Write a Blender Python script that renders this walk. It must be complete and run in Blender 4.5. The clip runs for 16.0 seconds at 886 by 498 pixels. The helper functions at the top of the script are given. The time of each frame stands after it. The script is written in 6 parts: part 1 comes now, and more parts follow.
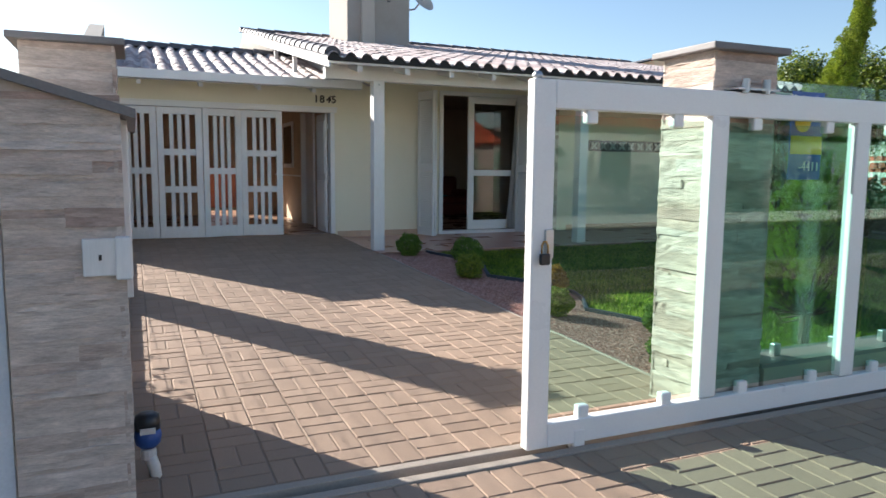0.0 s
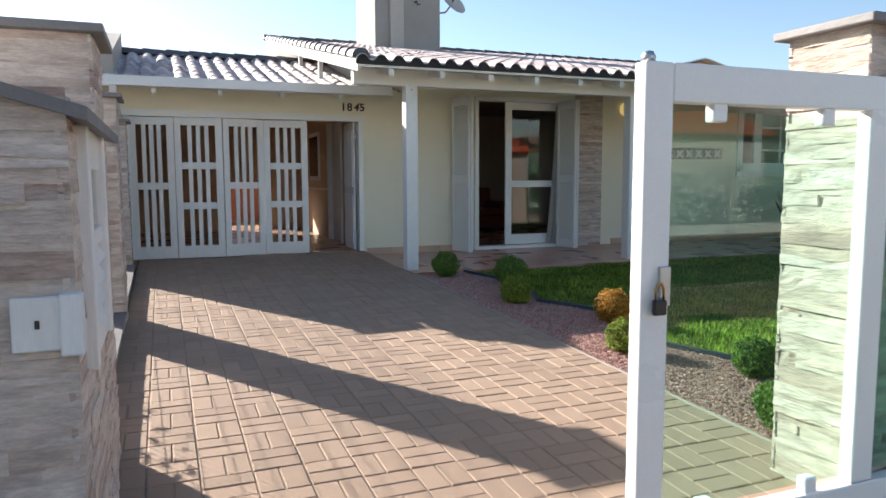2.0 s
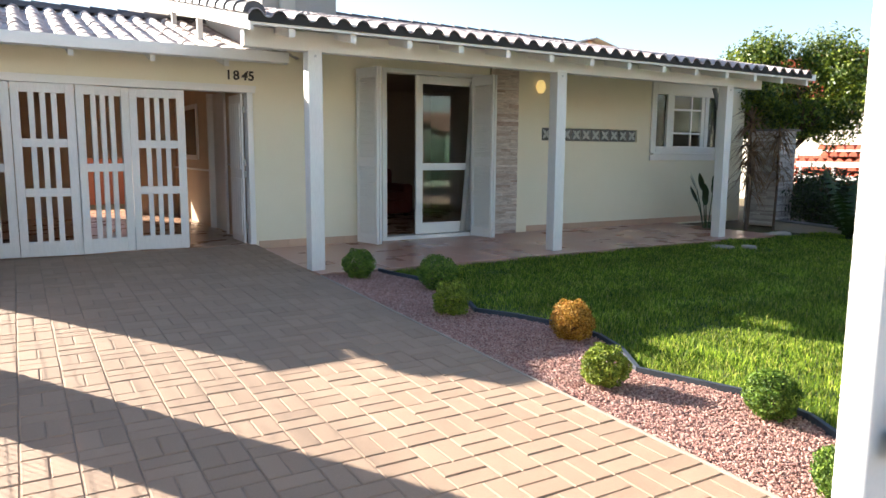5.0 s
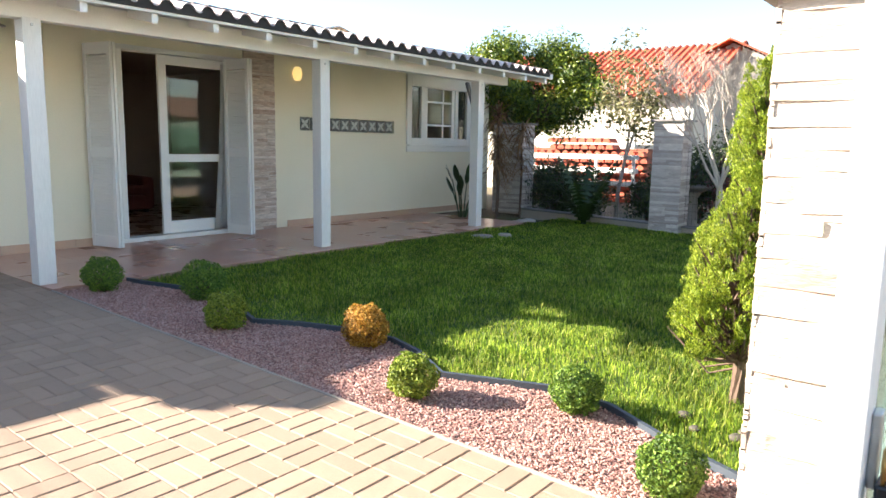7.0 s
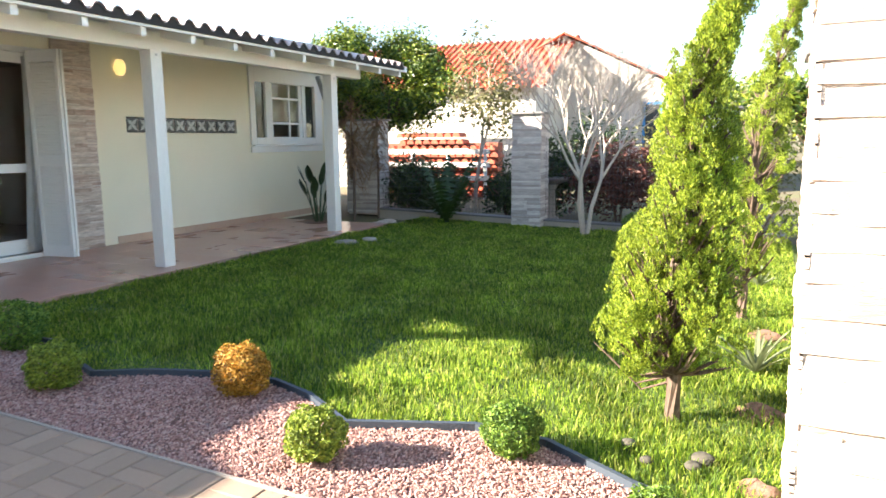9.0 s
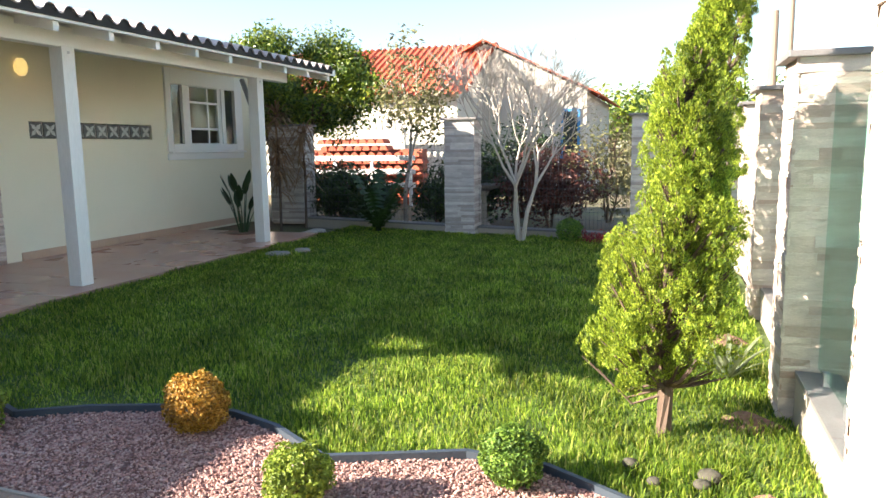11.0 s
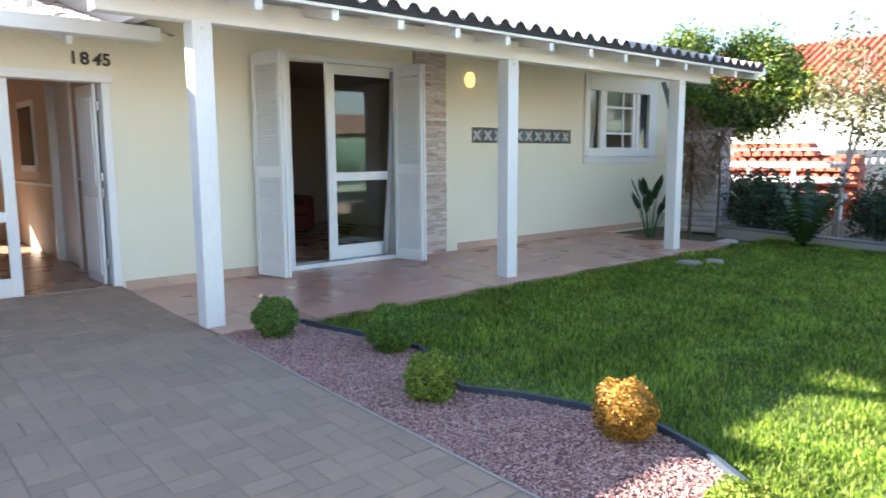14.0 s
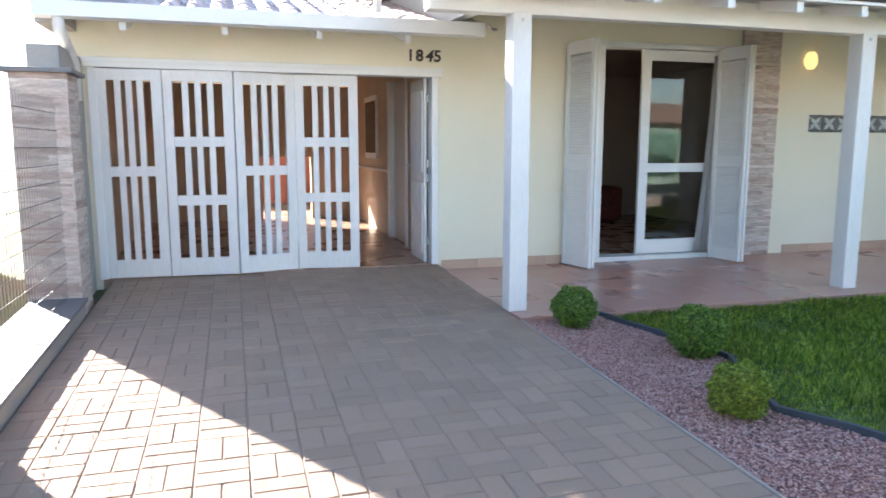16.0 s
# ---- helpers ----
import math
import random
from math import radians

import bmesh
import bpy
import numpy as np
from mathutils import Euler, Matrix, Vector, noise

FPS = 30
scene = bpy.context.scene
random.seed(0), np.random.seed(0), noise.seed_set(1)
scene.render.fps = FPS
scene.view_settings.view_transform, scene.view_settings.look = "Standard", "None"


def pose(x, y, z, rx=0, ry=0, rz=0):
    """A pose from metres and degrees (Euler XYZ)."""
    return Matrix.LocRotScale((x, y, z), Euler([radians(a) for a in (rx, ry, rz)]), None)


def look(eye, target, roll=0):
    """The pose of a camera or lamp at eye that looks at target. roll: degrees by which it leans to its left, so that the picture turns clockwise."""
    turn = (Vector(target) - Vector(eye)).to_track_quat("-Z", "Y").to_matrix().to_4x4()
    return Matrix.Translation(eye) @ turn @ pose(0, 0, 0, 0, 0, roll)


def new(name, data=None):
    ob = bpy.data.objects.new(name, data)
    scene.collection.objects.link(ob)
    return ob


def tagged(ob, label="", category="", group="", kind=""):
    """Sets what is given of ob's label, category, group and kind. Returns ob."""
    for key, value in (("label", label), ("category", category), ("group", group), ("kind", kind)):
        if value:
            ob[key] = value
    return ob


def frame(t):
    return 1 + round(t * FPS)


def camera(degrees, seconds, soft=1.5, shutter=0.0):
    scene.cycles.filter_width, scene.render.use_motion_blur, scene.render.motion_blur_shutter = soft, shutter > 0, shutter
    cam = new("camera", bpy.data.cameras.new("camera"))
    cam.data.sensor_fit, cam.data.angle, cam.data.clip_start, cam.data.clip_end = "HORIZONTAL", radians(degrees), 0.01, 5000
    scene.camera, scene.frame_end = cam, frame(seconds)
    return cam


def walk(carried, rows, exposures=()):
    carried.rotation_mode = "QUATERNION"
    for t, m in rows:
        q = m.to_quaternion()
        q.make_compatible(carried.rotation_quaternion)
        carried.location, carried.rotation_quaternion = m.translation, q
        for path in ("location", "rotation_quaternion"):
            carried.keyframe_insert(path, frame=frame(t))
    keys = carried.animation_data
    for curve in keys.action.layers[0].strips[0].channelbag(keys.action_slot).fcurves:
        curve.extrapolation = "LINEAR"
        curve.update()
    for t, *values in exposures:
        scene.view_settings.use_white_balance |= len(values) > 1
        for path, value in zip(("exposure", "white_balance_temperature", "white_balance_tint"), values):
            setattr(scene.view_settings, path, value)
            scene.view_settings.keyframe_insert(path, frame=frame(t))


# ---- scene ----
cam = camera(64.3, 16.0, shutter=0.32)
PATH = [
    (0, (0.139, 0.029, 1.466), (0.937, 1.849, 1.238), 0.5),
    (0.5, (0.215, 0.155, 1.463), (0.904, 2.018, 1.225), 0.1),
    (1, (0.308, 0.339, 1.453), (0.912, 2.229, 1.205), 0.4),
    (1.5, (0.34, 0.574, 1.446), (0.977, 2.458, 1.231), 0.5),
    (2, (0.313, 0.839, 1.49), (1.044, 2.69, 1.289), -0.2),
    (2.5, (0.339, 1.087, 1.515), (1.019, 2.957, 1.307), 0.7),
    (3, (0.39, 1.3, 1.556), (1.034, 3.18, 1.333), 0.8),
    (3.5, (0.404, 1.491, 1.557), (1.152, 3.331, 1.32), 1.0),
    (3.7, (0.39, 1.578, 1.564), (1.247, 3.369, 1.322), 0.7),
    (5.8, (0.518, 2.324, 1.594), (1.698, 3.911, 1.293), 0.3),
    (6, (0.511, 2.381, 1.611), (1.816, 3.866, 1.309), -0.4),
    (6.5, (0.49, 2.496, 1.62), (2.024, 3.745, 1.328), 0.5),
    (7, (0.51, 2.578, 1.617), (2.068, 3.798, 1.325), 1.0),
    (7.5, (0.65, 2.696, 1.612), (2.22, 3.904, 1.335), 1.1),
    (8, (0.772, 2.832, 1.606), (2.36, 4.022, 1.354), 0.3),
    (8.5, (0.84, 3.028, 1.623), (2.556, 4.01, 1.325), 0.3),
    (9, (0.903, 3.22, 1.642), (2.693, 4.059, 1.34), -0.6),
    (9.5, (1.058, 3.359, 1.64), (2.92, 4.028, 1.346), -1.2),
    (9.7, (1.098, 3.407, 1.639), (2.98, 4.018, 1.347), -0.7),
    (11.8, (1.004, 3.809, 1.62), (2.888, 4.418, 1.337), -0.8),
    (12, (1.014, 3.853, 1.61), (2.846, 4.607, 1.336), -0.9),
    (12.5, (1.02, 3.89, 1.623), (2.708, 4.927, 1.351), -0.4),
    (13, (1.013, 3.899, 1.631), (2.594, 5.094, 1.361), -0.3),
    (13.5, (1.01, 3.92, 1.632), (2.465, 5.266, 1.365), -0.1),
    (13.9, (1.014, 3.944, 1.637), (2.349, 5.409, 1.371), -0.2),
    (14, (1.005, 3.946, 1.634), (2.309, 5.439, 1.37), -0.3),
    (14.5, (1.007, 3.973, 1.628), (2.133, 5.605, 1.365), 0.0),
    (15, (1.006, 3.987, 1.635), (1.951, 5.729, 1.367), -0.2),
    (15.5, (1.007, 3.991, 1.638), (1.757, 5.825, 1.367), -0.2),
    (16, (1.053, 4.01, 1.623), (1.615, 5.908, 1.335), 0.1),
]
walk(cam, [(t, look(eye, target, roll)) for t, eye, target, roll in PATH],
     exposures=[(0, 1.41, 5950, 10), (2, 1.56, 6050, 10), (3.7, 1.96, 6200, 10), (5.8, 2.31, 6450, 11), (7, 2.51, 6400, 11), (9.7, 2.81, 6450, 10), (11.8, 2.21, 6300, 9), (12.5, 2.74, 6050, 9), (13, 2.88, 5950, 9), (14, 3.01, 5850, 10), (15, 3.14, 5750, 11), (16, 2.98, 5850, 12)])

# ---- light ----
world = bpy.data.worlds.new("sky")
scene.world = world
world.use_nodes = True
wn = world.node_tree
sky = wn.nodes.new("ShaderNodeTexSky")
sky.sky_type, sky.sun_disc = "NISHITA", False
SUN_AZ, SUN_EL = math.atan2(-0.53, 0.85), radians(24.4)
sky.sun_elevation, sky.sun_rotation = SUN_EL, SUN_AZ
sky.air_density, sky.dust_density, sky.ozone_density = 1.0, 0.6, 1.0
wn.nodes["Background"].inputs["Strength"].default_value = 0.067
wn.links.new(sky.outputs["Color"], wn.nodes["Background"].inputs["Color"])
sun = new("sun", bpy.data.lights.new("sun", "SUN"))
sun.data.energy, sun.data.angle, sun.data.color = 5.0, radians(0.53), (1.0, 0.89, 0.75)
to_sun = Vector((math.sin(SUN_AZ) * math.cos(SUN_EL), math.cos(SUN_AZ) * math.cos(SUN_EL), math.sin(SUN_EL)))
sun.matrix_world = look(to_sun * 40, (0, 0, 0))


# ---- materials ----
def mat(name, colour, rough=0.6, metal=0.0, vary=0.12, scale=6.0, grain=0.05, grain_scale=90.0, bump=0.2, bump_scale=60.0, second=None,
        per="", per_amount=0.25, stops=None, spec=0.5, trans=0.0, stretch=(1, 1, 1), sub=0.0):
    """A surface with large stains, fine grain, relief, and a tint for each object or island."""
    m = bpy.data.materials.new(name)
    m.use_nodes = True
    nt = m.node_tree
    bsdf = nt.nodes["Principled BSDF"]
    bsdf.inputs["Roughness"].default_value, bsdf.inputs["Metallic"].default_value = rough, metal
    bsdf.inputs["Specular IOR Level"].default_value = spec
    bsdf.inputs["Transmission Weight"].default_value = trans

    def node(kind, **values):
        n = nt.nodes.new(kind)
        for key, v in values.items():
            n.inputs[key].default_value = v
        return n
    coord = nt.nodes.new("ShaderNodeTexCoord")
    place = node("ShaderNodeMapping", Scale=stretch)
    nt.links.new(coord.outputs["Object"], place.inputs["Vector"])
    info = nt.nodes.new("ShaderNodeObjectInfo")
    shift = nt.nodes.new("ShaderNodeVectorMath")
    shift.operation = "ADD"
    nt.links.new(place.outputs[0], shift.inputs[0])
    far = nt.nodes.new("ShaderNodeMath")
    far.operation = "MULTIPLY"
    far.inputs[1].default_value = 37.0
    nt.links.new(info.outputs["Random"], far.inputs[0])
    nt.links.new(far.outputs[0], shift.inputs[1])
    big = node("ShaderNodeTexNoise", Scale=scale, Detail=4.0, Roughness=0.6)
    fine = node("ShaderNodeTexNoise", Scale=grain_scale, Detail=3.0, Roughness=0.6)
    relief = node("ShaderNodeTexNoise", Scale=bump_scale, Detail=4.0, Roughness=0.6)
    for n in (big, fine, relief):
        nt.links.new(shift.outputs[0], n.inputs["Vector"])

    def mix(kind, a, b, factor):
        n = nt.nodes.new("ShaderNodeMix")
        n.data_type, n.blend_type = "RGBA", kind
        for socket, v in ((n.inputs[6], a), (n.inputs[7], b), (n.inputs[0], factor)):
            if isinstance(v, bpy.types.NodeSocket):
                nt.links.new(v, socket)
            else:
                socket.default_value = v
        return n.outputs[2]

    def grey(socket, low, high):
        n = node("ShaderNodeMapRange")
        n.inputs["From Min"].default_value, n.inputs["From Max"].default_value = 0.3, 0.7
        n.inputs["To Min"].default_value, n.inputs["To Max"].default_value = low, high
        nt.links.new(socket, n.inputs["Value"])
        return n.outputs[0]
    if stops:
        ramp = nt.nodes.new("ShaderNodeValToRGB")
        ramp.color_ramp.interpolation = "LINEAR"
        while len(ramp.color_ramp.elements) < len(stops):
            ramp.color_ramp.elements.new(0.5)
        for e, (at, c) in zip(ramp.color_ramp.elements, stops):
            e.position, e.color = at, (*c, 1)
        if per == "island":
            geo = nt.nodes.new("ShaderNodeNewGeometry")
            nt.links.new(geo.outputs["Random Per Island"], ramp.inputs[0])
        elif per == "object":
            nt.links.new(info.outputs["Random"], ramp.inputs[0])
        else:
            nt.links.new(grey(big.outputs["Fac"], 0, 1), ramp.inputs[0])
        base = ramp.outputs[0]
    else:
        base = mix("MIX", (*colour, 1), (*(second or [c * 0.8 for c in colour]), 1), grey(big.outputs["Fac"], 0.0, 1.0))
        if per:
            if per == "island":
                pick = nt.nodes.new("ShaderNodeNewGeometry").outputs["Random Per Island"]
            else:
                pick = info.outputs["Random"]
            tint = node("ShaderNodeMapRange")
            tint.inputs["To Min"].default_value, tint.inputs["To Max"].default_value = 1 - per_amount, 1 + per_amount
            nt.links.new(pick, tint.inputs["Value"])
            base = mix("MULTIPLY", base, tint.outputs[0], 1.0)
    base = mix("MULTIPLY", base, grey(big.outputs["Fac"], 1 - vary, 1 + vary), 1.0)
    base = mix("MULTIPLY", base, grey(fine.outputs["Fac"], 1 - grain, 1 + grain), 1.0)
    nt.links.new(base, bsdf.inputs["Base Color"])
    r = grey(big.outputs["Fac"], max(0.02, rough - 0.08), min(1, rough + 0.08))
    nt.links.new(r, bsdf.inputs["Roughness"])
    if bump:
        b = node("ShaderNodeBump", Strength=bump, Distance=0.01)
        nt.links.new(relief.outputs["Fac"], b.inputs["Height"])
        nt.links.new(b.outputs[0], bsdf.inputs["Normal"])
    if sub:
        sheer = nt.nodes.new("ShaderNodeBsdfTranslucent")
        nt.links.new(base, sheer.inputs["Color"])
        blend = nt.nodes.new("ShaderNodeMixShader")
        blend.inputs[0].default_value = sub
        nt.links.new(bsdf.outputs[0], blend.inputs[1])
        nt.links.new(sheer.outputs[0], blend.inputs[2])
        nt.links.new(blend.outputs[0], nt.nodes["Material Output"].inputs["Surface"])
    return m


def glass(name, colour, rough=0.0, tint=0.85):
    """A thin pane: clear, tinted, with the mirror of its face."""
    m = bpy.data.materials.new(name)
    m.use_nodes = True
    nt = m.node_tree
    nt.nodes.remove(nt.nodes["Principled BSDF"])
    clear, mirror = nt.nodes.new("ShaderNodeBsdfTransparent"), nt.nodes.new("ShaderNodeBsdfGlossy")
    clear.inputs["Color"].default_value = (*colour, 1)
    mirror.inputs["Roughness"].default_value = rough
    facing, power, rise, blend = nt.nodes.new("ShaderNodeLayerWeight"), nt.nodes.new("ShaderNodeMath"), nt.nodes.new("ShaderNodeMath"), nt.nodes.new("ShaderNodeMixShader")
    facing.inputs["Blend"].default_value = 0.5
    power.operation, rise.operation = "POWER", "MULTIPLY_ADD"
    power.inputs[1].default_value, rise.inputs[1].default_value, rise.inputs[2].default_value = 5.0, 0.96, 0.04
    nt.links.new(facing.outputs["Facing"], power.inputs[0])
    nt.links.new(power.outputs[0], rise.inputs[0])
    nt.links.new(rise.outputs[0], blend.inputs[0])
    nt.links.new(clear.outputs[0], blend.inputs[1])
    nt.links.new(mirror.outputs[0], blend.inputs[2])
    nt.links.new(blend.outputs[0], nt.nodes["Material Output"].inputs["Surface"])
    return m


def glow(name, colour, strength):
    m = bpy.data.materials.new(name)
    m.use_nodes = True
    b = m.node_tree.nodes["Principled BSDF"]
    b.inputs["Base Color"].default_value = (*colour, 1)
    b.inputs["Emission Color"].default_value, b.inputs["Emission Strength"].default_value = (*colour, 1), strength
    return m


M_PLASTER = mat("cream_plaster", (0.80, 0.742, 0.575), 0.85, vary=0.05, scale=1.2, grain=0.03, bump=0.25, bump_scale=140, second=(0.76, 0.705, 0.56))
M_WHITE = mat("white_paint", (0.80, 0.79, 0.77), 0.42, vary=0.05, scale=3, grain=0.03, bump=0.08, bump_scale=40, second=(0.74, 0.73, 0.70))
M_WORN = mat("worn_white_paint", (0.80, 0.79, 0.77), 0.5, vary=0.08, scale=5, grain=0.05, bump=0.15, bump_scale=70, second=(0.66, 0.64, 0.60), stretch=(1, 1, 0.15))
M_GATE = mat("gate_enamel", (0.82, 0.82, 0.81), 0.35, vary=0.05, scale=3, grain=0.02, bump=0.05, bump_scale=30, second=(0.76, 0.76, 0.74))
STONE = [(0.0, (0.38, 0.275, 0.225)), (0.12, (0.46, 0.36, 0.295)), (0.3, (0.52, 0.43, 0.36)), (0.6, (0.57, 0.485, 0.415)), (0.85, (0.48, 0.38, 0.315)), (1.0, (0.62, 0.55, 0.49))]
M_STONE = mat("split_sandstone", None, 0.85, vary=0.28, scale=7, grain=0.12, grain_scale=45, bump=0.8, bump_scale=24, per="object", stops=STONE, stretch=(1, 1, 4))
M_STONE_FAR = mat("split_sandstone_strips", None, 0.85, vary=0.14, scale=7, grain=0.08, bump=0.5, bump_scale=28, per="island", stops=STONE, stretch=(1, 1, 3))
GREYSTONE = [(0.0, (0.34, 0.29, 0.27)), (0.5, (0.50, 0.45, 0.42)), (1.0, (0.60, 0.56, 0.52))]
M_STONE_GREY = mat("grey_split_stone", None, 0.85, vary=0.14, scale=7, grain=0.08, bump=0.5, bump_scale=28, per="island", stops=GREYSTONE, stretch=(1, 1, 3))
M_CORE = mat("mortar", (0.55, 0.45, 0.37), 0.9, vary=0.1, bump=0.3)
M_SLATE = mat("slate_coping", (0.19, 0.175, 0.17), 0.55, vary=0.15, scale=4, grain=0.08, bump=0.2, bump_scale=30)
M_PAVER = mat("concrete_paver", (0.355, 0.247, 0.172), 0.85, vary=0.1, scale=1.5, grain=0.12, grain_scale=220, bump=0.35, bump_scale=260, second=(0.30, 0.214, 0.153), per="object", per_amount=0.09)
M_PAVER_I = mat("concrete_paver_field", (0.355, 0.247, 0.172), 0.85, vary=0.1, scale=1.5, grain=0.12, grain_scale=220, bump=0.35, bump_scale=260, second=(0.30, 0.214, 0.153), per="island", per_amount=0.09)
M_SAND = mat("joint_sand", (0.30, 0.225, 0.165), 0.95, vary=0.25, scale=5, grain=0.2, bump=0.4)
M_CEMENT = mat("cement_screed", (0.40, 0.34, 0.28), 0.85, vary=0.15, scale=3, grain=0.08, bump=0.3)
M_CONCRETE = mat("weathered_concrete", (0.42, 0.38, 0.32), 0.9, vary=0.2, scale=1.6, grain=0.08, bump=0.3, second=(0.30, 0.28, 0.26))
M_TILE = mat("terracotta_floor_tile", (0.50, 0.275, 0.205), 0.30, vary=0.03, scale=0.5, grain=0.03, bump=0, second=(0.52, 0.29, 0.215), per="object", per_amount=0.015)
M_SKIRT = mat("pinkish_skirting_tile", (0.60, 0.41, 0.29), 0.4, vary=0.08, scale=4, per="object", per_amount=0.06)
M_GROUT = mat("grout", (0.44, 0.25, 0.18), 0.9)
ROOFC = [(0.0, (0.33, 0.26, 0.25)), (0.5, (0.45, 0.38, 0.365)), (1.0, (0.58, 0.52, 0.50))]
M_ROOF = mat("weathered_roof_tile", None, 0.72, vary=0.18, scale=9, grain=0.1, bump=0.3, per="object", stops=ROOFC)
M_ROOF_I = mat("weathered_roof_tiles", None, 0.72, vary=0.18, scale=9, grain=0.1, bump=0.3, per="island", stops=ROOFC)
M_RIDGE = mat("dark_ridge_tile", (0.10, 0.09, 0.095), 0.5, vary=0.2, scale=8, per="object")
M_RED_TILE = mat("red_clay_tile", (0.48, 0.10, 0.045), 0.7, vary=0.2, scale=6, per="island", per_amount=0.3)
GRASS = [(0.0, (0.055, 0.105, 0.015)), (0.45, (0.165, 0.265, 0.027)), (0.85, (0.40, 0.50, 0.055)), (1.0, (0.52, 0.49, 0.15))]
M_GRASS = mat("grass_blades", None, 0.6, vary=0.38, scale=2.2, grain=0.05, bump=0, per="island", stops=GRASS, sub=0.62)
M_TURF = mat("turf", (0.07, 0.115, 0.022), 0.95, vary=0.35, scale=2.0, grain=0.3, grain_scale=160, bump=0.8, bump_scale=80, second=(0.11, 0.15, 0.03))
M_EARTH = mat("bare_earth", (0.17, 0.115, 0.075), 0.95, vary=0.3, scale=0.7, grain=0.25, bump=0.6, second=(0.10, 0.11, 0.04))
M_CLOD = mat("dug_soil", (0.22, 0.12, 0.08), 0.95, vary=0.3, scale=6, grain=0.3, bump=0.9, bump_scale=50)
PEB = [(0.0, (0.22, 0.105, 0.09)), (0.3, (0.38, 0.205, 0.17)), (0.6, (0.49, 0.29, 0.24)), (0.87, (0.58, 0.40, 0.34)), (1.0, (0.30, 0.20, 0.18))]
M_PEBBLE = mat("pink_gravel", None, 0.75, vary=0.12, scale=20, grain=0.1, bump=0.25, per="island", stops=PEB)
M_BED = mat("gravel_bed", (0.25, 0.14, 0.12), 0.95, vary=0.3, scale=30, grain=0.3, bump=0.8)
M_EDGING = mat("slate_blue_edging", (0.05, 0.064, 0.082), 0.5, vary=0.15, scale=4)
BOX = [(0.0, (0.045, 0.09, 0.010)), (0.5, (0.10, 0.19, 0.020)), (1.0, (0.25, 0.37, 0.045))]
M_BOX = mat("boxwood_leaf", None, 0.62, vary=0.15, scale=9, bump=0, per="island", stops=BOX, sub=0.25)
BOXY = [(0.0, (0.08, 0.12, 0.012)), (0.5, (0.18, 0.25, 0.02)), (1.0, (0.36, 0.42, 0.05))]
M_BOXY = mat("yellow_green_leaf", None, 0.62, vary=0.15, scale=9, bump=0, per="island", stops=BOXY, sub=0.25)
ORA = [(0.0, (0.16, 0.09, 0.01)), (0.5, (0.42, 0.21, 0.02)), (1.0, (0.62, 0.38, 0.07))]
M_ORANGE = mat("golden_orange_leaf", None, 0.62, vary=0.15, scale=9, bump=0, per="island", stops=ORA, sub=0.25)
JUN = [(0.0, (0.07, 0.115, 0.012)), (0.5, (0.215, 0.295, 0.018)), (1.0, (0.46, 0.52, 0.05))]
M_JUNIPER = mat("juniper_scale_leaf", None, 0.55, vary=0.25, scale=3.5, bump=0, per="island", stops=JUN, sub=0.26)
TREE = [(0.0, (0.025, 0.055, 0.010)), (0.5, (0.08, 0.135, 0.014)), (1.0, (0.30, 0.35, 0.035))]
M_LEAF = mat("glossy_tree_leaf", None, 0.38, vary=0.2, scale=2, bump=0, per="island", stops=TREE, sub=0.3)
DARK = [(0.0, (0.015, 0.03, 0.008)), (0.6, (0.03, 0.06, 0.012)), (1.0, (0.07, 0.11, 0.02))]
M_DARKLEAF = mat("dark_shrub_leaf", None, 0.45, vary=0.2, scale=3, bump=0, per="island", stops=DARK, sub=0.2)
M_REDLEAF = mat("dark_red_shrub_leaf", (0.11, 0.035, 0.025), 0.5, vary=0.3, scale=3, bump=0, per="island", per_amount=0.5, sub=0.2)
M_PALELEAF = mat("dusty_shrub_leaf", (0.20, 0.19, 0.08), 0.6, vary=0.3, scale=2, bump=0, per="island", per_amount=0.4, sub=0.3)
M_AGAVE = mat("pale_striped_leaf", (0.32, 0.36, 0.20), 0.5, vary=0.2, scale=10, bump=0, per="island", sub=0.15)
M_STRELITZIA = mat("broad_green_leaf", (0.05, 0.09, 0.03), 0.4, vary=0.2, scale=6, bump=0, sub=0.15)
M_DRYLEAF = mat("dry_reddish_leaf", (0.27, 0.17, 0.10), 0.7, vary=0.2, scale=6, bump=0, per="island", sub=0.2)
M_BARK = mat("brown_bark", (0.13, 0.085, 0.06), 0.9, vary=0.3, scale=12, grain=0.2, bump=0.8, bump_scale=40, stretch=(1, 1, 0.25))
M_PALEBARK = mat("pale_grey_bark", (0.46, 0.40, 0.34), 0.85, vary=0.2, scale=10, grain=0.1, bump=0.4, stretch=(1, 1, 0.3))
M_GLASS = glass("clear_pane", (0.95, 0.965, 0.96))
M_GREEN = glass("green_tempered_glass", (0.75, 0.905, 0.865))
M_FROST = mat("glass_block", (0.09, 0.09, 0.09), 0.15, vary=0.4, scale=30, bump=0.6, bump_scale=30, per="object", per_amount=0.3)
M_ROSETTE = mat("glass_rosette", (0.44, 0.44, 0.42), 0.15, vary=0.3, scale=30, bump=0.4)
M_GABLE = mat("grimy_whitewash", (0.62, 0.57, 0.50), 0.9, vary=0.2, scale=0.9, second=(0.42, 0.39, 0.36))
M_DARKROOM = mat("dim_interior_wall", (0.50, 0.40, 0.33), 0.8, vary=0.1, scale=1)
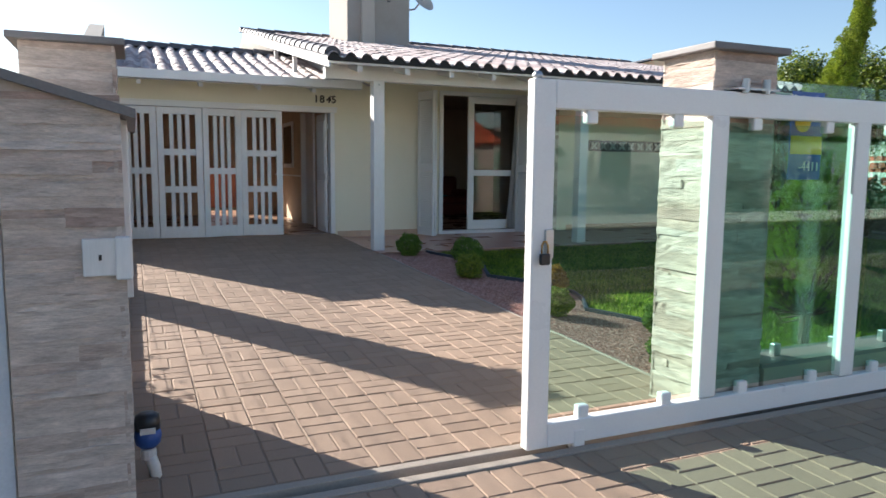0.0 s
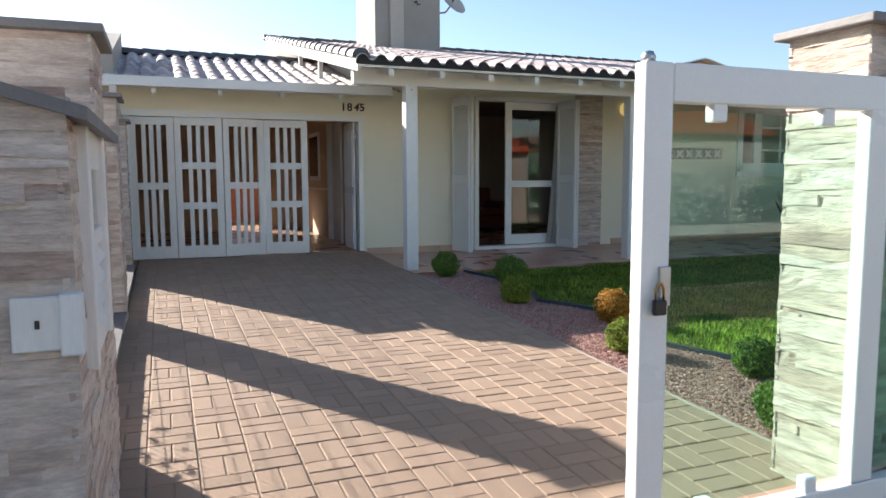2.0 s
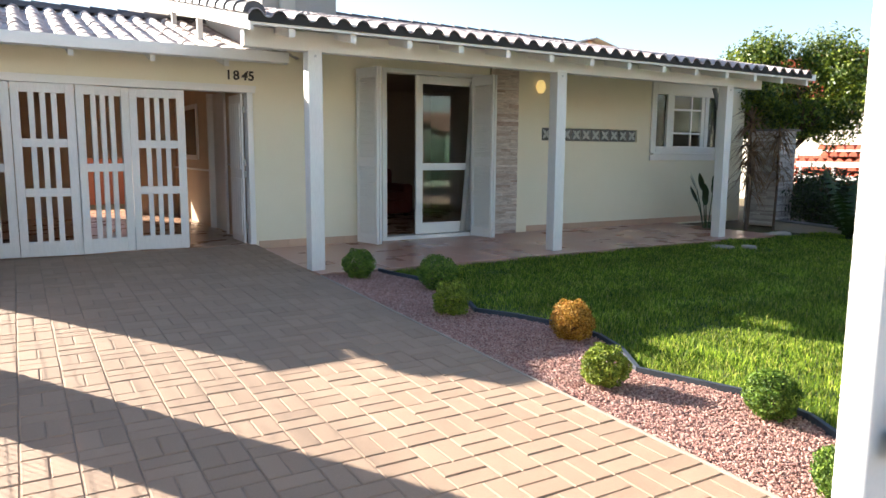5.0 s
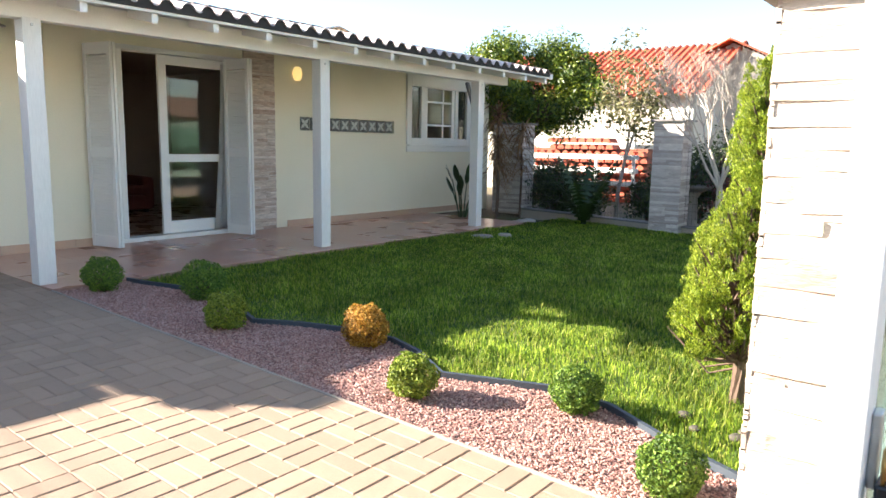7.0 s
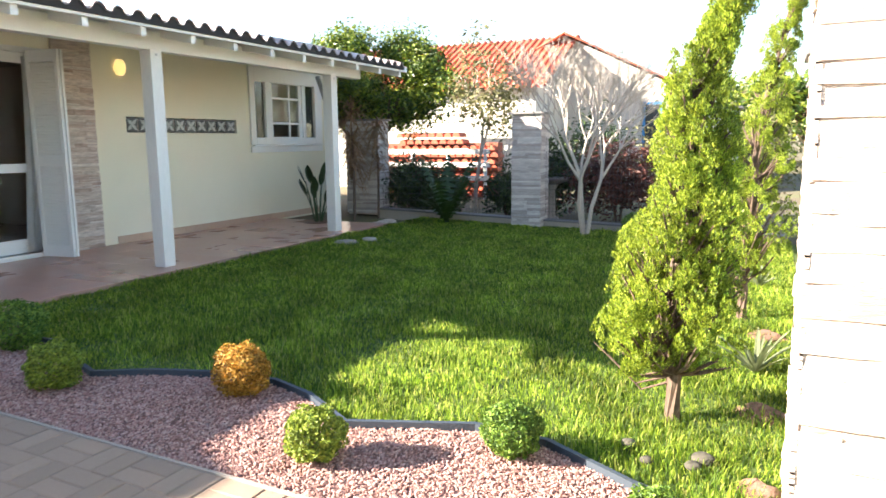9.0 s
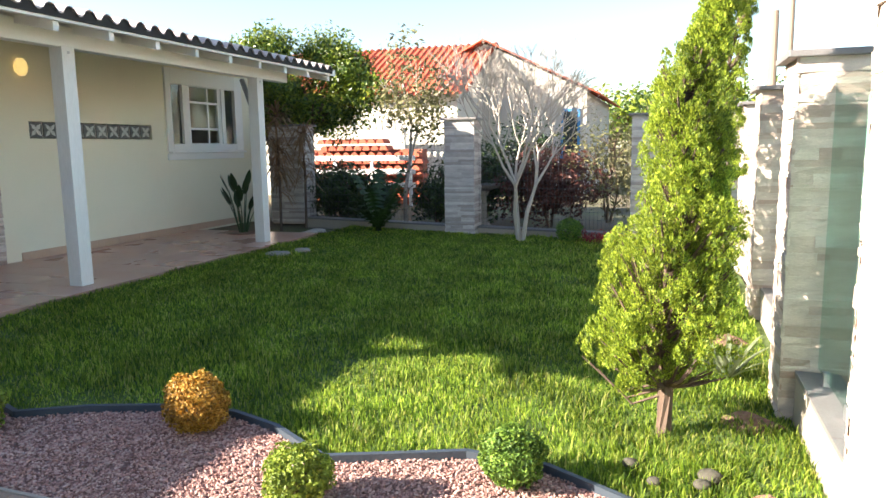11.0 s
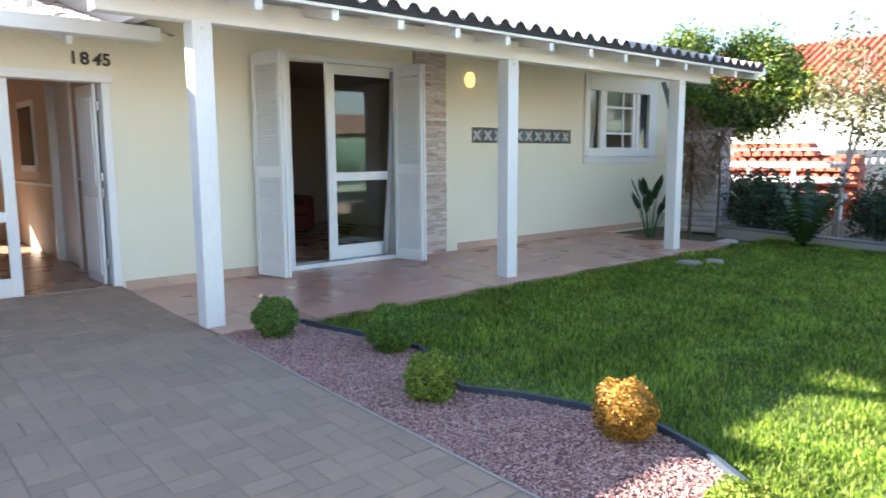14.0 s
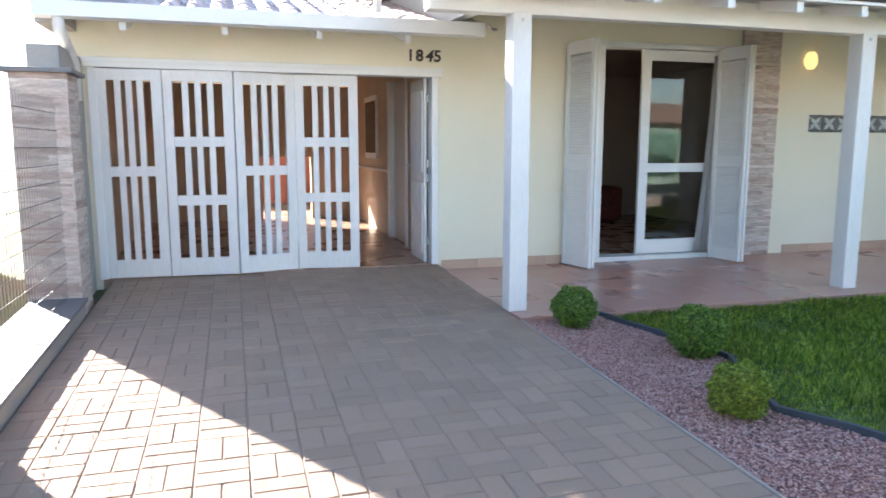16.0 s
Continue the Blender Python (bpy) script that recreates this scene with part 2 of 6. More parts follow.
M_OCHRE = mat("ochre_interior_plaster", (0.60, 0.45, 0.31), 0.85, vary=0.06, scale=1.5)
M_CARPORT = mat("carport_floor_tile", (0.40, 0.25, 0.17), 0.3, vary=0.15, scale=3)
M_SOFA = mat("dark_red_upholstery", (0.17, 0.035, 0.025), 0.9, vary=0.2, scale=5, bump=0.3)
M_TEAL = mat("teal_throw", (0.03, 0.12, 0.12), 0.9, vary=0.2, scale=8)
M_CURTAIN = mat("sheer_white_curtain", (0.84, 0.83, 0.81), 0.9, vary=0.05, sub=0.5)
M_METAL = mat("galvanised_metal", (0.55, 0.55, 0.55), 0.4, metal=0.9, vary=0.1)
M_BRASS = mat("brass", (0.45, 0.28, 0.10), 0.35, metal=1.0, vary=0.2, scale=30)
M_BLACK = mat("black_plastic", (0.02, 0.02, 0.022), 0.35)
M_BLUE = mat("blue_plastic", (0.03, 0.09, 0.32), 0.4)
M_YELLOW = mat("yellow_print", (0.75, 0.50, 0.02), 0.5)
M_PVC = mat("white_pvc", (0.72, 0.70, 0.66), 0.35, vary=0.1)
M_IRON = mat("dark_iron_numeral", (0.06, 0.05, 0.045), 0.5, metal=0.3)
M_LAMP = glow("lit_wall_lamp", (1.0, 0.72, 0.26), 0.15)
M_BULB = glow("lit_bulb", (1.0, 0.75, 0.45), 2.0)
M_ASPHALT = mat("asphalt", (0.055, 0.053, 0.05), 0.9, vary=0.2, scale=1, grain=0.2, bump=0.5, bump_scale=150)
M_WALLFAR = mat("whitewashed_wall", (0.70, 0.66, 0.58), 0.9, vary=0.12, scale=0.8)
M_GREENWALL = mat("mint_green_wall", (0.30, 0.42, 0.33), 0.9, vary=0.1, scale=0.8)
M_REDWALL = mat("brick_red_wall", (0.35, 0.12, 0.07), 0.9, vary=0.15, scale=0.8)
M_BLUEPAINT = mat("blue_painted_joinery", (0.05, 0.22, 0.48), 0.6, vary=0.1)
M_BROWNROOF = mat("brown_roof", (0.27, 0.19, 0.14), 0.8, vary=0.2, scale=3)
M_WOODPOLE = mat("grey_wood", (0.25, 0.19, 0.14), 0.9, vary=0.2, scale=5, stretch=(1, 1, 0.1))
M_WIRE = mat("wire", (0.10, 0.10, 0.10), 0.5, metal=0.6)
M_DARKGLASS = mat("dark_window", (0.03, 0.035, 0.04), 0.08)


# ---- building blocks ----
def gz(y):
    """Height of the ground: flat at the street, rising gently to the house."""
    return 0.085 + 0.03 * min(max(y, 0.0), 10.95)


def world_of(ob):
    p = Vector((0, 0, 0))
    while ob:
        p, ob = p + ob.location, ob.parent
    return p


def thing(name, at, label, category, group="", kind=""):
    ob = new(name)
    ob.location = at
    ob.empty_display_size = 0.1
    return tagged(ob, label, category, group, kind)


def part(name, bm, material, parent=None, label="", smooth=False, at=None):
    """Links a bmesh in world coordinates as one mesh object, under parent if there is one; at: its own origin."""
    origin = Vector(at) if at is not None else (world_of(parent) if parent else Vector((0, 0, 0)))
    bm.transform(Matrix.Translation(-origin))
    me = bpy.data.meshes.new(name)
    bm.normal_update()
    bm.to_mesh(me)
    bm.free()
    me.materials.append(material)
    if smooth:
        me.polygons.foreach_set("use_smooth", [True] * len(me.polygons))
    ob = new(name, me)
    if parent:
        ob.parent = parent
        ob.location = origin - world_of(parent)
    else:
        ob.location = origin
    if label:
        ob["label"] = label
    return ob


def shell(name, bm, material, label, category, kind="structure", at=None):
    return tagged(part(name, bm, material, at=at), label, category, kind=kind)


def box(x0, x1, y0, y1, z0, z1, bm=None, bevel=0.0, m=None):
    """A box, bevelled if wished, added to bm."""
    one = bmesh.new()
    bmesh.ops.create_cube(one, size=1)
    bmesh.ops.transform(one, matrix=Matrix.LocRotScale(((x0 + x1) / 2, (y0 + y1) / 2, (z0 + z1) / 2), None, (abs(x1 - x0), abs(y1 - y0), abs(z1 - z0))), verts=one.verts)
    if bevel:
        bmesh.ops.bevel(one, geom=one.edges[:], offset=bevel, segments=2, affect="EDGES", profile=0.5)
    if m is not None:
        one.transform(m)
    if bm is None:
        return one
    me = bpy.data.meshes.new("tmp")
    one.to_mesh(me)
    one.free()
    bm.from_mesh(me)
    bpy.data.meshes.remove(me)
    return bm


def prism(points, z0, z1, bm=None):
    """A flat polygon drawn up from z0 to z1 (numbers, or functions of x and y)."""
    bm = bm or bmesh.new()
    low = [bm.verts.new((x, y, z0(x, y) if callable(z0) else z0)) for x, y in points]
    high = [bm.verts.new((x, y, z1(x, y) if callable(z1) else z1)) for x, y in points]
    bm.faces.new(low[::-1])
    bm.faces.new(high)
    n = len(points)
    for i in range(n):
        bm.faces.new((low[i], low[(i + 1) % n], high[(i + 1) % n], high[i]))
    return bm


def extrude(profile, axis, a, b, bm=None):
    """A profile in the other two axes, drawn from a to b along axis 'x' or 'y'."""
    bm = bm or bmesh.new()
    def at(p, s):
        return (s, p[0], p[1]) if axis == "x" else (p[0], s, p[1])
    low, high = [bm.verts.new(at(p, a)) for p in profile], [bm.verts.new(at(p, b)) for p in profile]
    n = len(profile)
    bm.faces.new(low)
    bm.faces.new(high[::-1])
    for i in range(n):
        bm.faces.new((low[i], high[i], high[(i + 1) % n], low[(i + 1) % n]))
    bmesh.ops.recalc_face_normals(bm, faces=bm.faces[:])
    return bm


def tube(points, radii, sides=8, bm=None):
    """A tapered tube along points."""
    bm = bm or bmesh.new()
    rings = []
    pts = [Vector(p) for p in points]
    for i, p in enumerate(pts):
        way = (pts[min(i + 1, len(pts) - 1)] - pts[max(i - 1, 0)]).normalized()
        q = way.to_track_quat("Z", "Y")
        rings.append([bm.verts.new(p + q @ Vector((radii[i] * math.cos(a), radii[i] * math.sin(a), 0))) for a in np.linspace(0, 2 * math.pi, sides, endpoint=False)])
    for a, b in zip(rings, rings[1:]):
        for i in range(sides):
            bm.faces.new((a[i], a[(i + 1) % sides], b[(i + 1) % sides], b[i]))
    bm.faces.new(rings[0][::-1])
    bm.faces.new(rings[-1])
    return bm


def lathe(profile, at, sides=20, bm=None):
    """A turned body: (radius, height) pairs round the upright axis at a place."""
    bm = bm or bmesh.new()
    rings = [[bm.verts.new((at[0] + max(r, 1e-4) * math.cos(a), at[1] + max(r, 1e-4) * math.sin(a), at[2] + z)) for a in np.linspace(0, 2 * math.pi, sides, endpoint=False)] for r, z in profile]
    for a, b in zip(rings, rings[1:]):
        for i in range(sides):
            bm.faces.new((a[i], a[(i + 1) % sides], b[(i + 1) % sides], b[i]))
    bm.faces.new(rings[0][::-1])
    bm.faces.new(rings[-1])
    return bm


def soup(name, verts, faces, material, parent=None, label="", at=(0, 0, 0), smooth=False):
    """One mesh from arrays of many small pieces, in world coordinates."""
    origin = Vector(at)
    me = bpy.data.meshes.new(name)
    me.from_pydata((np.asarray(verts) - np.array(origin)).tolist(), [], np.asarray(faces).tolist())
    me.materials.append(material)
    ob = new(name, me)
    if parent:
        ob.parent = parent
        ob.location = origin - world_of(parent)
    else:
        ob.location = origin
    if label:
        ob["label"] = label
    if smooth:
        me.polygons.foreach_set("use_smooth", [True] * len(me.polygons))
    return ob


RNG = np.random.default_rng(7)


def leaf_quads(points, normals, length, width, spread=0.7):
    """Small folded leaves at points that face about along normals."""
    n = len(points)
    nrm = normals + RNG.normal(0, spread, (n, 3))
    nrm /= np.linalg.norm(nrm, axis=1)[:, None] + 1e-9
    side = np.cross(nrm, RNG.normal(0, 1, (n, 3)))
    side /= np.linalg.norm(side, axis=1)[:, None] + 1e-9
    along = np.cross(nrm, side)
    size = RNG.uniform(0.65, 1.3, (n, 1))
    a = points - along * length * size / 2
    b = points + along * length * size / 2
    s = side * width * size / 2
    up = nrm * width * 0.25
    verts = np.stack([a, points + s + up, b, points - s + up], 1).reshape(-1, 3)
    faces = np.arange(n * 4).reshape(n, 4)
    return verts, faces


def on_ball(n, centre, radii, shell_depth=0.25, lumps=0.12, seed=0):
    """Points near the face of a lumpy ball, with outward normals."""
    v = RNG.normal(0, 1, (n, 3))
    v /= np.linalg.norm(v, axis=1)[:, None]
    bump = np.array([noise.noise(Vector(p) * 2.3 + Vector((seed * 7.1, seed, 0))) for p in v])
    r = (1 + lumps * 2 * bump) * (1 - shell_depth * RNG.random(n) ** 2)
    return np.asarray(centre) + v * np.asarray(radii) * r[:, None], v


# ---- ground ----
EDGE = [(3.55, 3.14), (3.76, 3.68), (4.00, 4.13), (4.02, 4.51), (3.75, 5.11), (3.98, 5.49), (4.07, 5.79), (4.00, 6.23), (3.87, 6.55), (3.68, 6.84), (3.82, 7.21), (4.00, 7.61), (3.92, 8.06), (3.76, 8.53), (3.72, 8.75)]


def edge_x(y):
    ys = [p[1] for p in EDGE]
    return float(np.interp(y, ys, [p[0] for p in EDGE]))


bm = bmesh.new()
ys = [-400, -60, -3.0, 0, 2, 4, 6, 8, 10.95, 30, 100, 400]
rows_ = [[bm.verts.new((x, y, gz(y) - 0.09)) for x in (-400, -40, 0, 40, 400)] for y in ys]
for a, b in zip(rows_, rows_[1:]):
    for i in range(4):
        bm.faces.new((a[i], a[i + 1], b[i + 1], b[i]))
shell("ground", bm, M_EARTH, "bare earth with thin grass round the plot", "ground")

bm = prism([(-40, -2.6), (60, -2.6), (60, -9.0), (-40, -9.0)], -0.02, 0.0)
shell("road", bm, M_ASPHALT, "grey street surface in front of the plot", "road")
bm = box(-40, 60, -2.6, -2.45, -0.05, 0.082, bevel=0.02)
shell("kerb", bm, M_CEMENT, "pale concrete kerb along the street", "kerb")

# sand bed under the pavers
bm = prism([(-1.0, -2.45), (14, -2.45), (14, 0), (14, 2.64), (-1.0, 2.64), (-1.0, 0)], lambda x, y: gz(y) - 0.08, lambda x, y: gz(y) - 0.0055)
pavement = shell("pavement", bm, M_SAND, "pavement of concrete pavers outside the gate", "pavement")
bm = prism([(-0.03, 2.82), (3.05, 2.82), (3.05, 10.94), (-0.03, 10.94)], lambda x, y: gz(y) - 0.08, lambda x, y: gz(y) - 0.0055)
driveway = shell("driveway", bm, M_SAND, "driveway of tan concrete pavers in basket weave", "driveway")
bm = bmesh.new()
box(-0.3, 14, 2.64, 2.695, 0.0, gz(2.7) + 0.006, bm, 0.004)
box(-0.3, 14, 2.765, 2.82, 0.0, gz(2.8) + 0.006, bm, 0.004)
box(-0.3, 14, 2.69, 2.77, 0.0, gz(2.7) - 0.03, bm)
shell("gate_track", bm, M_CEMENT, "worn cement strip with the groove of the sliding gate", "gate track")

# edging kerb between drive and gravel
bm = box(3.054, 3.07, 3.24, 8.75, 0, 0.02)
for v in bm.verts:
    v.co.z = gz(v.co.y) - 0.06 if v.co.z < 0.01 else gz(v.co.y) + 0.004
shell("drive_edging", bm, M_CEMENT, "thin cement edge between driveway and gravel", "edging")

# gravel bed
pts = [(3.066, 3.14), *EDGE, (3.066, 8.75)]
bm = prism(pts, lambda x, y: gz(y) - 0.08, lambda x, y: gz(y) - 0.02)
shell("gravel_bed", bm, M_BED, "bed of pink gravel beside the driveway", "gravel bed")
bm = bmesh.new()
for (xa, ya), (xb, yb) in zip(EDGE, EDGE[1:]):
    d = Vector((xb - xa, yb - ya, 0)).normalized()
    s = Vector((-d.y, d.x, 0)) * 0.014
    q = [(xa + s.x, ya + s.y), (xb + s.x, yb + s.y), (xb - s.x, yb - s.y), (xa - s.x, ya - s.y)]
    prism(q, lambda x, y: gz(y) - 0.08, lambda x, y: gz(y) + 0.022, bm)
shell("lawn_edging", bm, M_EDGING, "curved slate-blue plastic edging between gravel and lawn", "edging")

# lawn sheet
bm = bmesh.new()
lawn_rows = []
for y in np.linspace(2.85, 8.75, 36):
    x0 = edge_x(y) + 0.012
    lawn_rows.append([bm.verts.new((x, y, gz(y) - 0.035 + 0.02 * noise.noise(Vector((x * 1.1, y * 1.1, 0))))) for x in np.linspace(x0, 12.0, 46)])
for a, b in zip(lawn_rows, lawn_rows[1:]):
    for i in range(45):
        bm.faces.new((a[i], a[i + 1], b[i + 1], b[i]))
shell("lawn", bm, M_TURF, "green lawn in front of the porch, partly in sun", "lawn")

# ---- porch floor ----
PZ = 0.357
bm = prism([(3.06, 8.75), (10.65, 8.75), (10.65, 10.94), (3.06, 10.94)], 0.0, PZ - 0.003)
porch_floor = shell("porch_floor", bm, M_GROUT, "porch floor of glossy terracotta tiles", "floor")
bm = bmesh.new()
for i in range(3):
    r = 0.08 + 0.03 * (i % 3)
    lathe([(r, 0), (r * 0.95, 0.03), (r * 0.5, 0.05), (0.01, 0.05)], (10.85 + 0.22 * (i % 4), 9.1 + 0.5 * (i // 4), gz(9) - 0.06), 9, bm)
shell("flat_stones", bm, M_STONE_FAR, "rough flat stones beside the end of the porch", "stones")

# ---- house shell ----
FY = 10.95          # front face of the house
HX0, HX1, WT = -0.36, 12.65, 0.2
GL, GR, GT = -0.12, 3.03, 2.335      # carport opening
DL, DR, DT = 4.84, 6.58, 2.74     # sliding door opening
WL, WR, WB, WTP = 10.12, 11.925, 1.62, 2.83
bm = bmesh.new()
for x0, x1, z0, z1 in ((HX0, GL, 0, 2.75), (GL, GR, GT, 2.75), (GR, DL, 0, 3.1), (DL, DR, DT, 3.1), (DR, 7.65, 0, 3.1), (7.65, 9.76, 0, 1.80), (7.65, 9.76, 2.005, 3.1),
                       (9.76, WL, 0, 3.1), (WL, WR, 0, WB), (WL, WR, WTP, 3.1), (WR, HX1, 0, 3.1)):
    box(x0, x1, FY, FY + WT, z0, z1, bm)
bmesh.ops.remove_doubles(bm, verts=bm.verts[:], dist=0.0005)
shell("wall_front", bm, M_PLASTER, "cream plastered front wall of the house", "wall")
bm = box(HX1 - WT, HX1, FY + WT, 20, 0, 3.0)
shell("wall_east", bm, M_PLASTER, "cream plastered side wall of the house", "wall")
bm = prism([(HX0, FY + WT), (HX0 + 0.15, FY + WT), (HX0 + 0.15, 13.1), (HX0 + 0.15, 17.3), (HX0, 17.3), (HX0, 13.1)], 0.0, lambda x, y: 2.70 + 0.262 * (y - 10.28) - 0.106 if y < 13.2 else 3.439 - 0.2 * (y - 13.1) - 0.072)
shell("wall_west", bm, M_OCHRE, "ochre side wall of the carport", "wall")
bm = box(3.06, HX1 - WT, 19.8, 20, 0, 3.0)
shell("wall_back", bm, M_PLASTER, "plain back wall of the house", "wall")
bm = bmesh.new()
box(3.05, 3.2, FY + WT, 12.3, 0, 3.0, bm)
box(3.05, 3.2, 12.3, 13.2, 2.45, 3.0, bm)
box(3.05, 3.2, 13.2, 19.8, 0, 3.0, bm)
shell("wall_carport", bm, M_OCHRE, "ochre wall between carport and house", "wall")
# the room behind the sliding door
bm = box(8.2, 8.35, FY + WT, 15.4, 0, 2.9)
shell("wall_room_east", bm, M_DARKROOM, "dim plastered wall inside the living room", "wall")
bm = box(3.2, 8.35, 15.4, 15.55, 0, 2.9)
shell("wall_room_back", bm, M_DARKROOM, "dim back wall of the living room", "wall")
bm = box(3.2, 8.2, FY + WT, 15.4, 2.85, 2.95)
shell("ceiling_room", bm, M_DARKROOM, "dim ceiling of the living room", "ceiling")
bm = box(3.2, HX1 - WT, FY + WT, 19.8, 0.2, 0.40)
shell("floor_room", bm, M_CARPORT, "brown tiled floor of the living room", "floor")
bm = box(HX0 + 0.15, 3.05, FY - 0.0, 17.5, 0.2, gz(10.95) + 0.008)
shell("floor_carport", bm, M_CARPORT, "reddish tiled floor of the carport", "floor")
bm = box(8.35, HX1 - WT, 13.6, 13.75, 0.4, 2.9)
shell("wall_bedroom", bm, M_DARKROOM, "dim wall inside the bedroom", "wall")
bm = box(8.35, HX1 - WT, FY + WT, 13.6, 2.85, 2.95)
shell("ceiling_bedroom", bm, M_DARKROOM, "dim ceiling of the bedroom", "ceiling")

bm = box(-0.40, -0.18, 10.09, FY - 0.002, 0, 2.38)
shell("wall_side", bm, M_CONCRETE, "grey cement wall joining pillar and house", "wall")
# wall added to block low sun through the carport; its opening lets some in
bm = bmesh.new()
box(HX0 + 0.15, 1.5, 16.0, 16.15, 0.2, 2.6, bm)
box(1.5, 2.3, 16.0, 16.15, 1.45, 2.6, bm)
box(2.3, 3.05, 16.0, 16.15, 0.2, 2.6, bm)
shell("wall_carport_back", bm, M_OCHRE, "ochre back wall with an opening, added to keep the sun out of the carport", "wall")
shell("wall_next_plot", box(-6.0, -0.275, 2.765, 2.92, 0.0, 2.02), mat("blue_white_wash", (0.72, 0.74, 0.76), 0.9, vary=0.1, scale=1.5, second=(0.6, 0.62, 0.65)), "blue-white washed wall of the next plot beside the meter block", "wall")
bm = box(-1.0, 6.0, 20.5, 20.7, 0.2, 2.0)
shell("wall_yard", bm, M_REDWALL, "reddish wall of the back yard", "wall")

# stone strip beside the sliding door: backing
shell("wall_stone_strip", box(6.64, 7.15, FY - 0.03, FY, PZ, 2.95), M_CORE, "strip of split sandstone cladding beside the sliding door", "cladding")
strip_ob = bpy.data.objects["wall_stone_strip"]

# ---- main roof ----
EY, EZ, SL = 8.54, 2.815, 0.205
RY = 15.6


def roof_z(y):
    return EZ + SL * (y - EY) if y <= RY else EZ + SL * (2 * RY - y - EY)


def roof_right(y):
    return 11.03 + min(max(y - EY, 0), 2.6) * 0.62


bm = prism([(2.38, EY + 0.02), (roof_right(EY) - 0.03, EY + 0.02), (roof_right(11.14) - 0.03, 11.14), (12.62, RY), (2.38, RY)], lambda x, y: roof_z(y) - 0.105, lambda x, y: roof_z(y) - 0.075)
prism([(2.38, RY), (12.5, RY), (12.5, 22), (2.38, 22)], lambda x, y: roof_z(y) - 0.105, lambda x, y: roof_z(y) - 0.075, bm)
shell("ceiling_porch", bm, M_WHITE, "white boarded lining under the porch roof", "ceiling")
bm = extrude([(EY - 0.012, EZ - 0.10), (EY + 0.014, EZ - 0.10), (EY + 0.014, EZ - 0.012), (EY - 0.012, EZ - 0.012)], "x", 2.36, 10.96)
shell("trim_fascia", bm, M_WHITE, "white fascia board along the porch eave", "fascia")
# near-black wavy strip: the shade in the tile hollows put into colour
bm = bmesh.new()
wave = [(2.33 + 0.208 * c + 0.208 * q / 8, 0.05 * math.sin(math.pi * q / 8 / 0.68) ** 0.65 if q / 8 < 0.68 else 0.0) for c in range(41) for q in range(8)]
rows_ = [[bm.verts.new((x, y, EZ - 0.03 + dz)) for x, dz in ((x, h if up else -0.045) for x, h in wave)] for y, up in ((EY - 0.032, False), (EY - 0.032, True), (EY - 0.014, True), (EY - 0.014, False))]
for i in range(4):
    a, b = rows_[i], rows_[(i + 1) % 4]
    for k in range(len(wave) - 1):
        bm.faces.new((a[k], a[k + 1], b[k + 1], b[k]))
bmesh.ops.recalc_face_normals(bm, faces=bm.faces[:])
shell("trim_bird_stop", bm, mat("eave_hollow_shade", (0.035, 0.032, 0.03), 0.9), "dark strip standing in for the shaded hollows under the lowest tiles", "eave filler")
bm = prism([(2.35, EY), (2.38, EY), (2.38, RY), (2.35, RY)], lambda x, y: roof_z(y) - 0.15, lambda x, y: roof_z(y) - 0.01)
shell("trim_rake", bm, M_WHITE, "white rake board at the gable end of the roof", "rake board")
# gable wall between carport roof and main roof
bm = bmesh.new()
low = [bm.verts.new((3.12, y, 2.4)) for y in (9.12, RY)] + [bm.verts.new((3.12, y, roof_z(y) - 0.09)) for y in (RY, 9.12)]
high = [bm.verts.new((3.0, v.co.y, v.co.z)) for v in low]
bm.faces.new(low)
bm.faces.new(high[::-1])
for i in range(4):
    bm.faces.new((low[i], high[i], high[(i + 1) % 4], low[(i + 1) % 4]))
for v in bm.verts:
    if v.co.z < 2.5:
        v.co.z = 2.72 if v.co.y < 10 else 2.9
shell("wall_gable", bm, M_WHITE, "white boarded gable above the carport roof", "wall")
shell("trim_beam", box(2.42, 10.32, 8.985, 9.115, 2.585, 2.775, bevel=0.006), M_WHITE, "long white porch beam on the posts", "beam")
rafters = thing("porch_rafters", (6.4, 9.0, 2.6), "white rafter ends under the porch eave", "rafters", kind="structure")
for x in np.arange(2.75, 10.95, 0.62):
    bm = prism([(x - 0.03, EY + 0.03), (x + 0.03, EY + 0.03), (x + 0.03, 10.94), (x - 0.03, 10.94)], lambda a, b: roof_z(b) - 0.185, lambda a, b: roof_z(b) - 0.106)
    part("rafter", bm, M_WHITE, rafters)
for y in (10.0, 11.4, 12.8):
    part("lookout", box(2.40, 3.0, y - 0.03, y + 0.03, roof_z(y) - 0.16, roof_z(y) - 0.08), M_WHITE, rafters)
for x, y in ((2.44, 9.05), (2.44, 10.9), (2.44, 12.4)):
    part("strut", box(x - 0.03, x + 0.03, y - 0.03, y + 0.03, 2.775 if y < 10 else 2.69 + 0.26 * (y - 10.3), roof_z(y) - 0.08), M_WHITE, rafters)


def post(x):
    p = thing("porch_post", (x, 9.05, PZ), "white painted square wooden porch post, chipped at its foot", "post", "posts of the porch")
    part("shaft", box(x - 0.075, x + 0.075, 8.975, 9.125, PZ, 2.60, bevel=0.006), M_WORN, p)
    part("bolt", box(x - 0.012, x + 0.012, 8.967, 8.976, 2.53, 2.554, bevel=0.003), M_METAL, p)
    return p


